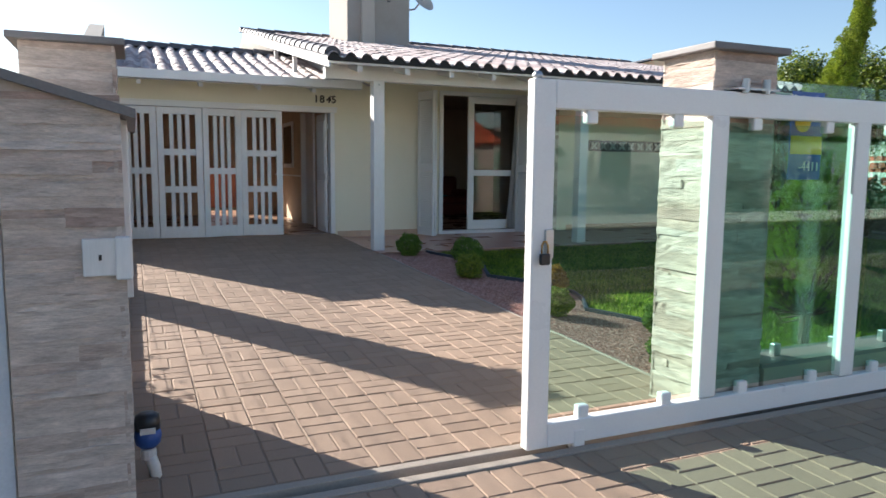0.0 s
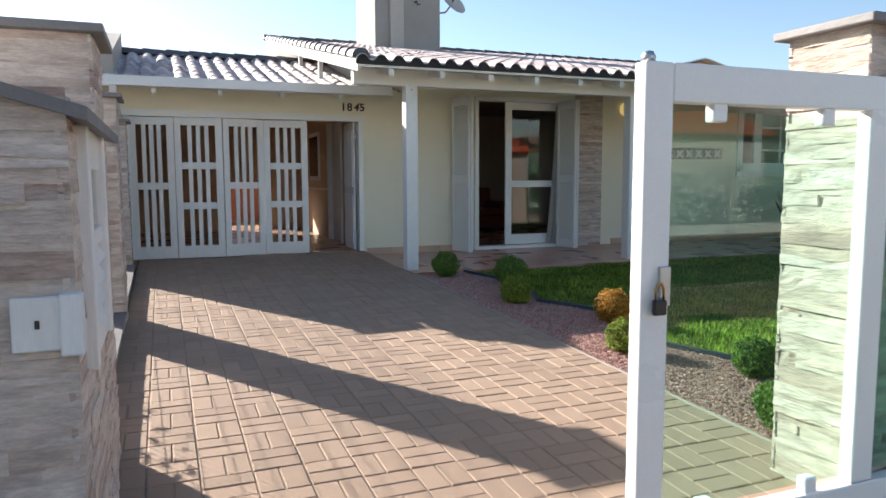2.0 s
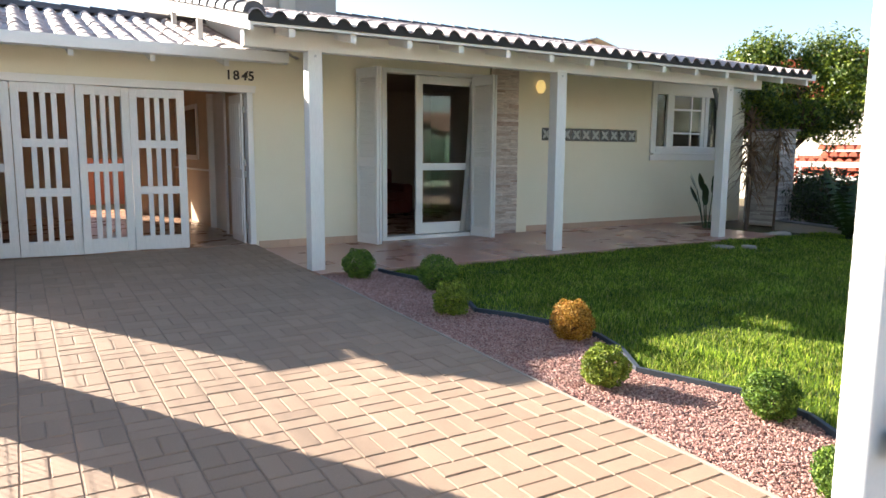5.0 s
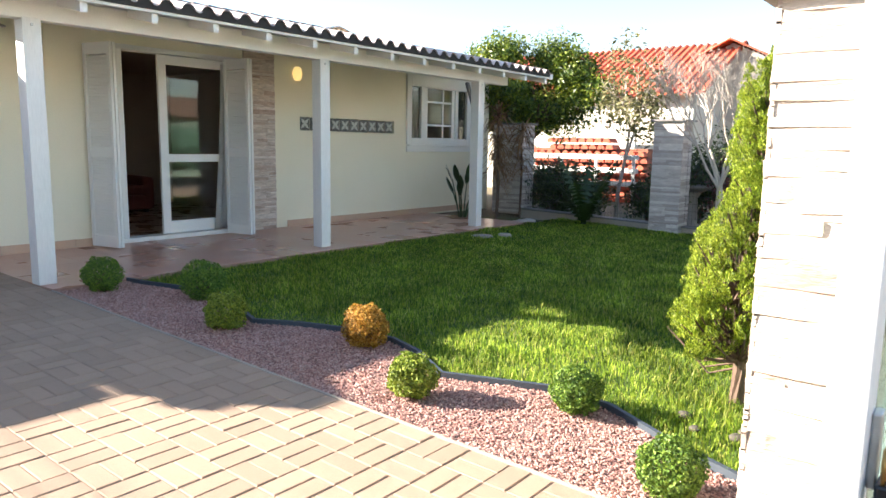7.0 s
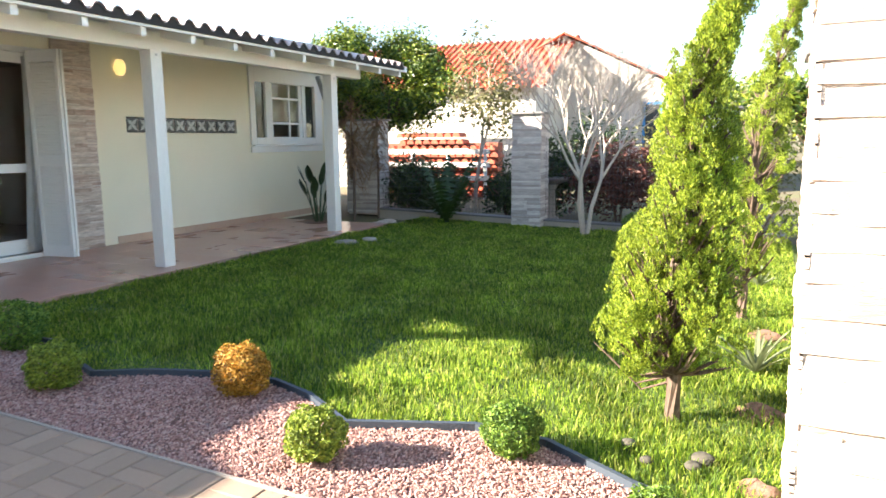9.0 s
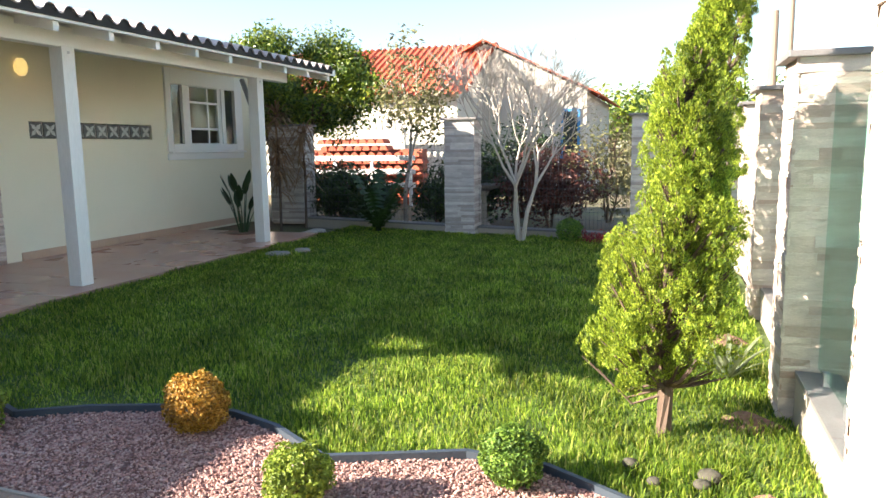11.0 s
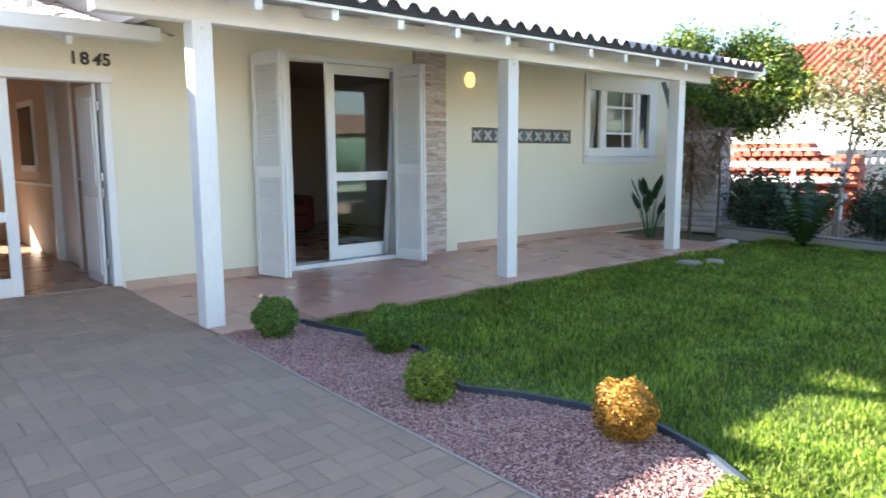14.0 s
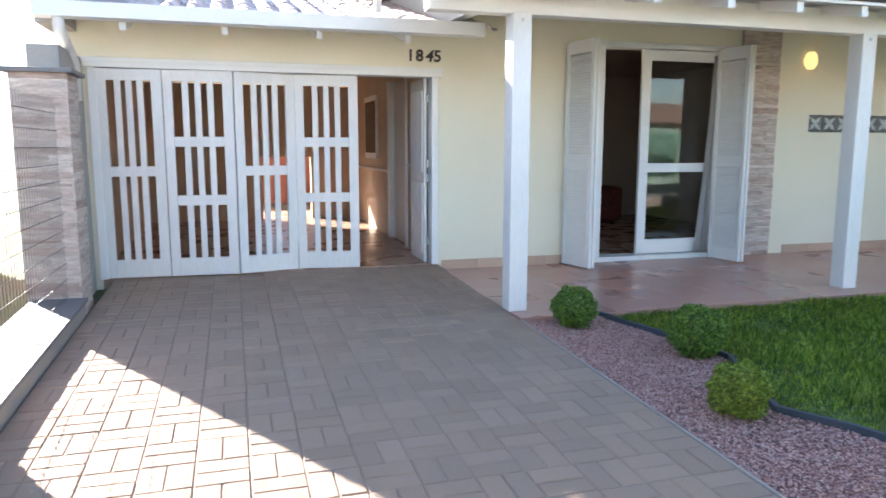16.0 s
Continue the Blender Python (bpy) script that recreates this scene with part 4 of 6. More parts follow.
LBL = "square pillar clad in split sandstone with a slate cap"
pillar(-0.32, 3.93, 0.385, 0.40, 2.045, "tall gate pillar clad in split sandstone with a slate cap", ("y-", "x+", "y+"), True, M_STONE)
pillar(-0.395, 7.02, 0.37, 0.40, 2.125, LBL, ("y-", "x+", "y+"), True, M_STONE)
pillar(-0.42, 9.72, 0.345, 0.36, 2.135, LBL, ("y-", "x+"), True, M_STONE)
pillar(2.82, 2.785, 0.40, 0.345, 2.06, "gate pillar clad in split sandstone, sunlit on one face", ("x-", "y+", "y-", "x+"), True, M_STONE)
for x, y in ((5.1, 2.67), (7.45, 2.58), (9.75, 2.49), (12.0, 2.42)):
    pillar(x, y, 0.37, 0.37, 2.06, LBL, ("x-", "y+", "y-", "x+"), False, M_STONE_FAR)
for y in (3.72, 6.57):
    pillar(11.70, y, 0.40, 0.46, 2.05, "square fence pillar clad in pale split stone", ("x-", "y+", "y-"), False, M_STONE_GREY)
pillar(12.02, 9.74, 0.42, 0.62, 2.02, "wide fence pillar clad in split stone beside the porch", ("x-", "y+", "y-"), False, M_STONE_GREY)

# low block with the meter cabinet in its side
block = thing("meter_block", (-0.12, 3.3, gz(3) - 0.05), "low sandstone block with a sloping slate cap and a meter cabinet", "meter block")


def block_top(x, y):
    return 1.80 - 0.29 * (x + 0.29)


core = bmesh.new()
prism([(-0.25, 2.74), (0.08, 2.74), (0.08, 3.92), (-0.25, 3.92)], gz(3) - 0.05, lambda x, y: block_top(x, y) - 0.045, core)
part("core", core, M_CORE, block)
strips(block, "y-", -0.262, 0.105, gz(3) - 0.03, 1.70, 2.74, M_STONE, True)
for (a, b, z0, z1) in ((2.73, 3.02, gz(3) - 0.03, 1.70), (3.63, 3.92, gz(3) - 0.03, 1.69), (3.02, 3.63, gz(3) - 0.03, 0.95), (3.02, 3.63, 1.64, 1.69)):
    strips(block, "x+", a, b, z0, z1, 0.08, M_STONE, True)
capm = bmesh.new()
prism([(-0.29, 2.70), (0.155, 2.70), (0.155, 3.925), (-0.29, 3.925)], lambda x, y: block_top(x, y) - 0.045, lambda x, y: block_top(x, y) - 0.012, capm)
part("coping", capm, M_SLATE, block, "grey sloping slate cap")
cab = part("cabinet_frame", box(0.078, 0.124, 3.02, 3.08, 0.95, 1.64, bevel=0.004), M_WORN, block)
part("cabinet_frame", box(0.078, 0.124, 3.57, 3.63, 0.95, 1.64, bevel=0.004), M_WORN, block)
for z0, z1 in ((0.95, 1.0), (1.28, 1.33), (1.52, 1.64)):
    part("cabinet_rail", box(0.080, 0.110, 3.08, 3.57, z0, z1, bevel=0.004), M_WORN, block)
p = part("cabinet_pane", box(0.092, 0.096, 3.08, 3.57, 1.33, 1.52), M_GLASS, block)
for k in range(4):
    part("cabinet_slat", box(-0.004, 0.004, 3.08, 3.57, -0.030, 0.030, m=pose(0.096, 0, 1.035 + 0.07 * k, 0, -30, 0)), M_WORN, block)
plate = thing("lock_plate", (0.0, 2.71, 1.08), "chipped white metal lock box on the sandstone block", "lock box")
part("plate", box(-0.03, 0.085, 2.700, 2.722, 1.085, 1.215, bevel=0.004), M_WORN, plate)
part("keeper", box(0.072, 0.124, 2.690, 2.735, 1.07, 1.22, bevel=0.006), M_WORN, plate)
part("keyhole", box(0.02, 0.03, 2.697, 2.701, 1.14, 1.16), M_BLACK, plate)

# ---- low walls with coping and fences ----
def low_wall(name, x0, x1, y0, y1, label, h=0.13):
    w = thing(name, ((x0 + x1) / 2, (y0 + y1) / 2, gz(y0)), label, "low wall", "low walls of the fence")
    def lift(dz):
        return lambda x, y: gz(y) + dz
    part("wall", prism([(x0 + 0.02, y0), (x1 - 0.02, y0), (x1 - 0.02, y1), (x0 + 0.02, y1)], lift(-0.08), lift(h - 0.025)), M_CEMENT, w)
    n = max(1, round(max(x1 - x0, y1 - y0) / 1.0))
    for i in range(n):
        if x1 - x0 > y1 - y0:
            q = [(x0 + (x1 - x0) * i / n + 0.002, y0), (x0 + (x1 - x0) * (i + 1) / n - 0.002, y0), (x0 + (x1 - x0) * (i + 1) / n - 0.002, y1), (x0 + (x1 - x0) * i / n + 0.002, y1)]
        else:
            q = [(x0, y0 + (y1 - y0) * i / n + 0.002), (x1, y0 + (y1 - y0) * i / n + 0.002), (x1, y0 + (y1 - y0) * (i + 1) / n - 0.002), (x0, y0 + (y1 - y0) * (i + 1) / n - 0.002)]
        part("coping", prism(q, lift(h - 0.025), lift(h)), M_SLATE, w)
    return w


low_wall("low_wall", -0.38, 0.0, 4.36, 6.99, "low wall with slate coping between the pillars by the driveway")
low_wall("low_wall", -0.40, -0.02, 7.45, 9.69, "low wall with slate coping between the pillars by the driveway")
FENCE = [(3.24, 5.08, 2.87), (5.49, 7.43, 2.78), (7.84, 9.73, 2.69), (10.14, 11.98, 2.61)]
for x0, x1, y in FENCE:
    low_wall("low_wall", x0, x1, y - 0.11, y + 0.11, "low wall with slate coping under the glass fence", 0.25)
for y0, y1 in ((3.0, 3.69), (4.21, 6.54), (7.06, 9.60)):
    low_wall("low_wall", 11.80, 12.05, y0, y1, "low wall with stone coping along the side fence", 0.10)


def wire_fence(axis, fixed, a, b, z0, z1, label):
    f_ = thing("wire_fence", (fixed, (a + b) / 2, z0) if axis == "y" else ((a + b) / 2, fixed, z0), label, "fence")
    bm_ = bmesh.new()
    for u in np.arange(a, b, 0.06):
        p0, p1 = ((fixed, u, z0), (fixed, u, z1)) if axis == "y" else ((u, fixed, z0), (u, fixed, z1))
        tube([p0, p1], [0.0022] * 2, 3, bm_)
    part("wire_mesh", bm_, M_WIRE, f_)["kind"] = "stuff"
    bm_ = bmesh.new()
    for z in np.arange(z0 + 0.05, z1, 0.12):
        p0, p1 = ((fixed, a, z), (fixed, b, z)) if axis == "y" else ((a, fixed, z), (b, fixed, z))
        tube([p0, p1], [0.0025] * 2, 3, bm_)
    part("wire_mesh", bm_, M_WIRE, f_)["kind"] = "stuff"


wire_fence("y", -0.15, 7.43, 9.71, gz(8.5) + 0.14, 1.95, "thin welded wire mesh between the pillars by the driveway")
wire_fence("y", -0.15, 4.34, 7.01, gz(6) + 0.14, 1.95, "thin welded wire mesh between the pillars by the driveway")
wire_fence("y", 11.92, 4.20, 6.56, 0.33, 1.7, "thin dark wire mesh of the side fence")
wire_fence("y", 11.92, 7.04, 9.62, 0.33, 1.7, "thin dark wire mesh of the side fence")

# ---- glass fence ----
for x0, x1, y in FENCE:
    gf = thing("glass_fence", ((x0 + x1) / 2, y, 0.45), "fence of green tempered glass panes clamped to the coping", "glass fence", "glass fences")
    zt = gz(y) + 0.25
    n = 2
    for i in range(n):
        a, b = x0 + (x1 - x0) * i / n + 0.02, x0 + (x1 - x0) * (i + 1) / n - 0.02
        pane = part("pane", box(a, b, y - 0.005, y + 0.005, zt + 0.03, 1.95), M_GREEN, gf)
        for xx in (a + 0.2, b - 0.2):
            part("clamp", box(xx - 0.025, xx + 0.025, y - 0.02, y + 0.02, zt, zt + 0.07, bevel=0.005), M_METAL, gf)

# ---- sliding gate ----
GY = 2.73
gate = thing("sliding_gate", (1.735, GY, 0.19), "white sliding gate of tempered glass panes, standing open", "gate")
gx = [1.735, 2.745, 3.785, 4.82]
z0, z1 = 0.185, 1.855
part("end_stile", box(1.735, 1.845, GY - 0.03, GY + 0.03, z0, z1, bevel=0.006), M_GATE, gate)
for x in gx[1:3]:
    part("stile", box(x, x + 0.11, GY - 0.03, GY + 0.03, z0 + 0.12, z1 - 0.12, bevel=0.006), M_GATE, gate)
part("stile", box(gx[3], gx[3] + 0.11, GY - 0.03, GY + 0.03, z0, z1, bevel=0.006), M_GATE, gate)
part("top_rail", box(1.845, gx[3], GY - 0.03, GY + 0.03, z1 - 0.125, z1, bevel=0.006), M_GATE, gate)
part("bottom_rail", box(1.845, gx[3], GY - 0.03, GY + 0.03, z0, z0 + 0.115, bevel=0.006), M_GATE, gate)
for x, nx in zip(gx, gx[1:]):
    a, b = x + 0.112, nx - 0.002
    part("pane", box(a + 0.012, b - 0.012, GY - 0.004, GY + 0.004, z0 + 0.15, z1 - 0.15), M_GREEN, gate)
    for xx in (a + 0.20, b - 0.20):
        part("clamp", box(xx - 0.03, xx + 0.03, GY - 0.022, GY + 0.022, z0 + 0.105, z0 + 0.175, bevel=0.008), M_GATE, gate)
        part("clamp", box(xx - 0.03, xx + 0.03, GY - 0.022, GY + 0.022, z1 - 0.185, z1 - 0.115, bevel=0.008), M_GATE, gate)
part("knob", lathe([(0.001, 0), (0.02, 0), (0.024, 0.015), (0.016, 0.032), (0.001, 0.036)], (1.765, GY, z1), 12), M_METAL, gate, smooth=True)
part("wheel", tube([(2.02, GY - 0.02, 0.17), (2.02, GY + 0.02, 0.17)], [0.035, 0.035], 14), M_METAL, gate)
part("wheel", tube([(4.3, GY - 0.02, 0.17), (4.3, GY + 0.02, 0.17)], [0.035, 0.035], 14), M_METAL, gate)
part("wheel_cover", box(1.99, 2.05, GY - 0.034, GY + 0.034, 0.165, 0.25, bevel=0.006), M_GATE, gate)
part("hasp", box(1.800, 1.842, GY - 0.045, GY - 0.03, 1.07, 1.20, bevel=0.004), M_METAL, gate, "grey metal hasp")
lock = thing("padlock", (1.785, GY - 0.055, 1.06), "small old brass padlock hanging on the gate hasp", "padlock")
part("body", box(1.765, 1.812, GY - 0.068, GY - 0.046, 1.045, 1.095, bevel=0.005), M_BLACK, lock)
part("shackle", tube([(1.773, GY - 0.057, 1.09), (1.773, GY - 0.057, 1.13), (1.782, GY - 0.057, 1.148), (1.795, GY - 0.057, 1.148), (1.804, GY - 0.057, 1.13), (1.804, GY - 0.057, 1.09)], [0.005] * 6, 8), M_BRASS, lock, smooth=True)
guide = thing("gate_guide", (3.0, 2.79, 1.86), "metal roller guide holding the gate at the pillar", "gate guide")
part("bracket", box(2.88, 3.16, 2.68, 2.785, 1.865, 1.875), M_METAL, guide)
for x in (2.94, 3.08):
    part("roller", tube([(x, 2.695, 1.85), (x, 2.695, 1.92)], [0.02, 0.02], 10), M_METAL, guide)
sign = thing("alarm_sign", (3.60, 2.854, 1.7), "blue and yellow alarm company sign on the glass fence", "sign")
part("board", box(3.45, 3.70, 2.852, 2.856, 1.42, 1.90, bevel=0.001), M_BLUE, sign)
part("band", box(3.455, 3.695, 2.847, 2.851, 1.56, 1.66), M_YELLOW, sign)
part("emblem", tube([(3.54, 2.851, 1.74), (3.54, 2.847, 1.74)], [0.06, 0.06], 20), M_YELLOW, sign)
for text, x, z, size in (("Monitorado", 3.475, 1.85, 0.048), ("-4411", 3.56, 1.47, 0.07)):
    cu = bpy.data.curves.new("lettering", "FONT")
    cu.body, cu.size, cu.extrude = text, size, 0.001
    ob = new("lettering", cu)
    me = bpy.data.meshes.new_from_object(ob)
    bpy.data.objects.remove(ob)
    me.materials.append(M_WHITE)
    ob = new("lettering", me)
    ob.parent = sign
    ob.matrix_local = pose(x - 3.64, -0.009, z - 1.7, 90, 0, 0)

# ---- water meter ----
meter = thing("water_meter", (0.16, 3.14, gz(3.1)), "water meter with black cap, blue body and white pipe", "water meter")
mx, my, mz = 0.155, 3.14, gz(3.1)
part("pipe", tube([(mx + 0.03, my - 0.05, mz - 0.02), (mx + 0.02, my - 0.04, mz + 0.04), (mx, my - 0.02, mz + 0.09)], [0.022, 0.024, 0.024], 10), M_PVC, meter, smooth=True)
part("elbow", lathe([(0.03, 0), (0.032, 0.02), (0.03, 0.04)], (mx, my - 0.02, mz + 0.07), 12), M_PVC, meter)
part("body", lathe([(0.03, 0), (0.05, 0.02), (0.055, 0.05), (0.05, 0.075), (0.04, 0.08)], (mx, my, mz + 0.11), 16), M_BLUE, meter, smooth=True)
part("cap", lathe([(0.05, 0), (0.052, 0.03), (0.048, 0.06), (0.03, 0.07), (0.001, 0.07)], (mx, my, mz + 0.19), 16), M_BLACK, meter, smooth=True)
part("label", box(mx - 0.03, mx + 0.03, my - 0.06, my - 0.056, mz + 0.185, mz + 0.21), M_PVC, meter)


# ---- plants ----
def bush(x, y, r, material, label, seed, n=5200):
    r *= 0.94
    z = gz(y) - 0.02
    b = thing("round_shrub", (x, y, z), label, "shrub", "clipped shrubs in the gravel")
    c = (x, y, z + r * 0.93)
    bm_ = tube([(x, y, z - 0.03), (x + 0.005, y, z + r * 0.5), (x, y, z + r * 0.9)], [0.015, 0.012, 0.008], 6)
    for k in range(7):
        a = k * 0.9
        tube([(x, y, z + r * 0.4), (x + r * 0.6 * math.cos(a), y + r * 0.6 * math.sin(a), z + r * (0.9 + 0.1 * (k % 3)))], [0.006, 0.003], 4, bm_)
    part("stem", bm_, M_BARK, b)
    p_, v_ = on_ball(n, c, (r, r, r * 0.93), 0.35, 0.13, seed)
    keep = p_[:, 2] > z + 0.015
    vs, fs = leaf_quads(p_[keep], v_[keep], 0.019, 0.0125, 0.8)
    soup("crown", vs, fs, material, b, at=(x, y, z))


bush(3.38, 8.54, 0.17, M_BOX, "dark green clipped round shrub in pink gravel", 1)
bush(3.83, 7.72, 0.192, M_BOX, "dark green clipped round shrub by the lawn edging", 2)
bush(3.45, 6.86, 0.162, M_BOXY, "yellow-green clipped round shrub in pink gravel", 3)
bush(3.87, 5.87, 0.165, M_ORANGE, "golden orange round shrub by the lawn edging", 4)
bush(3.39, 5.03, 0.145, M_BOXY, "bright green clipped round shrub in pink gravel", 5)
bush(3.84, 4.26, 0.148, M_BOX, "green clipped round shrub by the lawn edging", 6)
bush(3.29, 3.53, 0.148, M_BOX, "green clipped round shrub in pink gravel", 8)


def conifer(x, y, rows_, label, seed, tufts=330, lean=(0.0, 0.0)):
    """A twisted juniper: rows of (height, half width, offset x, offset y) give its uneven outline."""
    z = gz(y) - 0.03
    t = thing("juniper", (x, y, z), label, "conifer", "junipers on the lawn")
    hs = [r[0] for r in rows_]
    trunk = [(x + np.interp(h, hs, [r[2] for r in rows_]) * 0.8, y + np.interp(h, hs, [r[3] for r in rows_]) * 0.8 + 0.02 * math.sin(h * 5), z + h) for h in np.linspace(-0.05, hs[-1] * 0.92, 9)]
    trunk[0] = (x, y, z - 0.05)
    trunk[1] = (x + 0.01, y, trunk[1][2])
    bm_ = tube(trunk, list(np.linspace(0.045, 0.008, 9)), 8)
    rng = random.Random(seed)
    tips = []
    lobes = max(24, tufts // 46)
    for k in range(lobes):
        h = hs[0] + (hs[-1] - hs[0]) * ((k + rng.random()) / lobes) ** 1.15
        w = float(np.interp(h, hs, [r[1] for r in rows_]))
        a = k * 2.399 + rng.uniform(-0.5, 0.5)
        rr = max(0.0, w - 0.6 * (0.035 + 0.19 * w)) * rng.uniform(0.45, 1.0)
        cx, cy = x + np.interp(h, hs, [r[2] for r in rows_]) + rr * math.cos(a), y + np.interp(h, hs, [r[3] for r in rows_]) + rr * math.sin(a)
        lr = (0.035 + 0.19 * w) * rng.uniform(0.65, 1.25)
        for q in range(tufts // lobes):
            d = Vector((rng.gauss(0, 1), rng.gauss(0, 1), rng.gauss(0, 1))).normalized()
            s = lr * rng.uniform(0.75, 1.0)
            tips.append((cx + d.x * s, cy + d.y * s, z + h + d.z * s * (2.1 if d.z > 0 else 1.2) + 0.3 * lr, a, w))
    tufts = len(tips)
    part("trunk", bm_, M_BARK, t)
    bm_ = bmesh.new()
    for i in range(0, tufts, 14):
        tx, ty, tz, a, w = tips[i]
        hb = max(0.25, (tz - z) - w * 0.9)
        bx, by = np.interp(hb, [p[2] - z for p in trunk], [p[0] for p in trunk]), np.interp(hb, [p[2] - z for p in trunk], [p[1] for p in trunk])
        tube([(bx, by, z + hb), ((bx + tx) / 2, (by + ty) / 2, z + hb + (tz - z - hb) * 0.35), (tx, ty, tz)], [0.012, 0.008, 0.004], 4, bm_)
    for k in range(3):
        tube([(x, y, z + 0.22 + 0.03 * k), (x - 0.03, y + 0.16 + 0.03 * k, z + 0.16 + 0.03 * k), (x - 0.06, y + 0.33 + 0.04 * k, z + 0.34 + 0.03 * k)], [0.009, 0.006, 0.003], 5, bm_)
    part("branchwork", bm_, M_BARK, t)["kind"] = "stuff"
    V, F = [], []
    n0 = 0
    for tx, ty, tz, a, w in tips:
        s = rng.uniform(0.024, 0.040) * (0.8 + 0.4 * w)
        m = 42
        d = RNG.normal(0, 1, (m, 3))
        d /= np.linalg.norm(d, axis=1)[:, None]
        d[:, 2] = np.abs(d[:, 2]) * 0.9 + 0.15
        c0 = np.array((tx, ty, tz)) + d * s * np.array((0.6, 0.6, 1.5)) - np.array((0, 0, 0.5 * s))
        side = np.cross(d, RNG.normal(0, 1, (m, 3)))
        side /= np.linalg.norm(side, axis=1)[:, None] + 1e-9
        other = np.cross(d, side)
        way = d + np.array((0.35 * math.cos(a), 0.35 * math.sin(a), 0.75))
        way /= np.linalg.norm(way, axis=1)[:, None]
        wd = s * RNG.uniform(0.07, 0.13, (m, 1))
        ln = s * RNG.uniform(0.3, 0.65, (m, 1))
        vs = np.stack([c0 - way * ln * 0.4, c0 + side * wd + other * wd * 0.4, c0 + way * ln * 0.7, c0 - side * wd + other * wd * 0.4], 1).reshape(-1, 3)
        F.append(np.arange(m * 4).reshape(m, 4) + n0)
        V.append(vs)
        n0 += m * 4
    soup("crown", np.concatenate(V), np.concatenate(F), M_JUNIPER, t, at=(x, y, z))


JUNIPER = [(0.33, 0.30, 0.0, 0.10), (0.45, 0.43, 0.0, 0.08), (0.62, 0.41, 0, 0.06), (0.82, 0.36, 0, 0.04), (1.05, 0.29, 0, -0.07), (1.35, 0.23, 0, -0.06), (1.7, 0.18, 0, -0.06), (1.9, 0.11, 0, -0.13), (2.05, 0.085, 0, -0.20), (2.25, 0.07, 0, -0.27), (2.5, 0.03, 0, -0.30)]
conifer(4.64, 3.64, JUNIPER, "bright green twisted juniper with an uneven feathery crown", 3, 5200)
conifer(7.1, 3.40, [(0.35, 0.30, 0, 0.05), (0.6, 0.36, 0, 0.0), (1.0, 0.32, 0, -0.03), (1.5, 0.26, 0, -0.08), (1.9, 0.18, 0, -0.14), (2.3, 0.13, 0, -0.22), (2.65, 0.04, 0, -0.32)], "bright green slender juniper behind another", 5, 2200)


def blades(name, at, label, category, material, n, length, width, droop, spread=1.0, thick=True):
    """A rosette of long tapering leaves."""
    t = thing(name, at, label, category)
    for k in range(n):
        a = k * 2.399 + random.uniform(-0.2, 0.2)
        up = random.uniform(0.35, 1.0)
        L = length * random.uniform(0.7, 1.1)
        bm_ = bmesh.new()
        prev = None
        for i in range(7):
            s = i / 6
            out = spread * L * s * (1 - 0.55 * up)
            h = L * s * (0.35 + 0.65 * up) - droop * L * s * s
            w = width * (0.6 + 0.8 * s) * (1 - s) ** 0.6 + 0.001
            c = Vector((at[0] + out * math.cos(a), at[1] + out * math.sin(a), at[2] + h))
            side = Vector((-math.sin(a), math.cos(a), 0)) * w
            ring = [bm_.verts.new(c + side), bm_.verts.new(c - Vector((0, 0, w * 0.35))), bm_.verts.new(c - side)]
            if prev:
                bm_.faces.new((prev[0], prev[1], ring[1], ring[0]))
                bm_.faces.new((prev[1], prev[2], ring[2], ring[1]))
            prev = ring
        bmesh.ops.solidify(bm_, geom=bm_.faces[:], thickness=0.003)
        part("leaf", bm_, material, t)
    return t


blades("agave", (5.66, 3.26, gz(3.5) - 0.03), "pale striped agave rosette on the lawn", "agave", M_AGAVE, 22, 0.42, 0.022, 0.25)
blades("agave", (8.5, 3.3, gz(3.5) - 0.03), "pale agave rosette on the lawn", "agave", M_AGAVE, 14, 0.30, 0.02, 0.25)
# paddle-leaved plant by the window
str_ = thing("strelitzia", (10.42, 9.92, PZ), "tall paddle-leaved plant in the porch corner", "plant")
for k in range(15):
    a = k * 2.4
    top = Vector((10.42 + 0.20 * math.cos(a), 9.92 + 0.18 * math.sin(a), PZ + 0.34 + 0.42 * ((k * 37) % 10) / 10))
    base = Vector((10.42 + 0.05 * math.cos(a), 9.92 + 0.05 * math.sin(a), PZ - 0.02))
    part("stalk", tube([base, (base + top) / 2 + Vector((0, 0, 0.05)), top], [0.010, 0.008, 0.005], 5), M_STRELITZIA, str_)
    bm_ = bmesh.new()
    way = (top - base).normalized() + Vector((0.25 * math.cos(a), 0.25 * math.sin(a), 0))
    side = Vector((-math.sin(a), math.cos(a), 0))
    prev = None
    for i in range(6):
        s = i / 5
        c, w = top + way * 0.27 * s, 0.055 * math.sin(math.pi * min(0.97, s * 0.85 + 0.12))
        ring = [bm_.verts.new(c + side * w), bm_.verts.new(c - Vector((0, 0, 0.02 * math.sin(math.pi * s)))), bm_.verts.new(c - side * w)]
        if prev:
            bm_.faces.new((prev[0], prev[1], ring[1], ring[0]))
            bm_.faces.new((prev[1], prev[2], ring[2], ring[1]))
        prev = ring
    bmesh.ops.solidify(bm_, geom=bm_.faces[:], thickness=0.003)
    part("leaf", bm_, M_STRELITZIA, str_)
soil = shell("planting_hole", lathe([(0.24, 0), (0.25, 0.012), (0.05, 0.02)], (10.42, 9.92, PZ - 0.005), 16), M_CLOD, "dark soil round the plant in the porch floor", "soil")
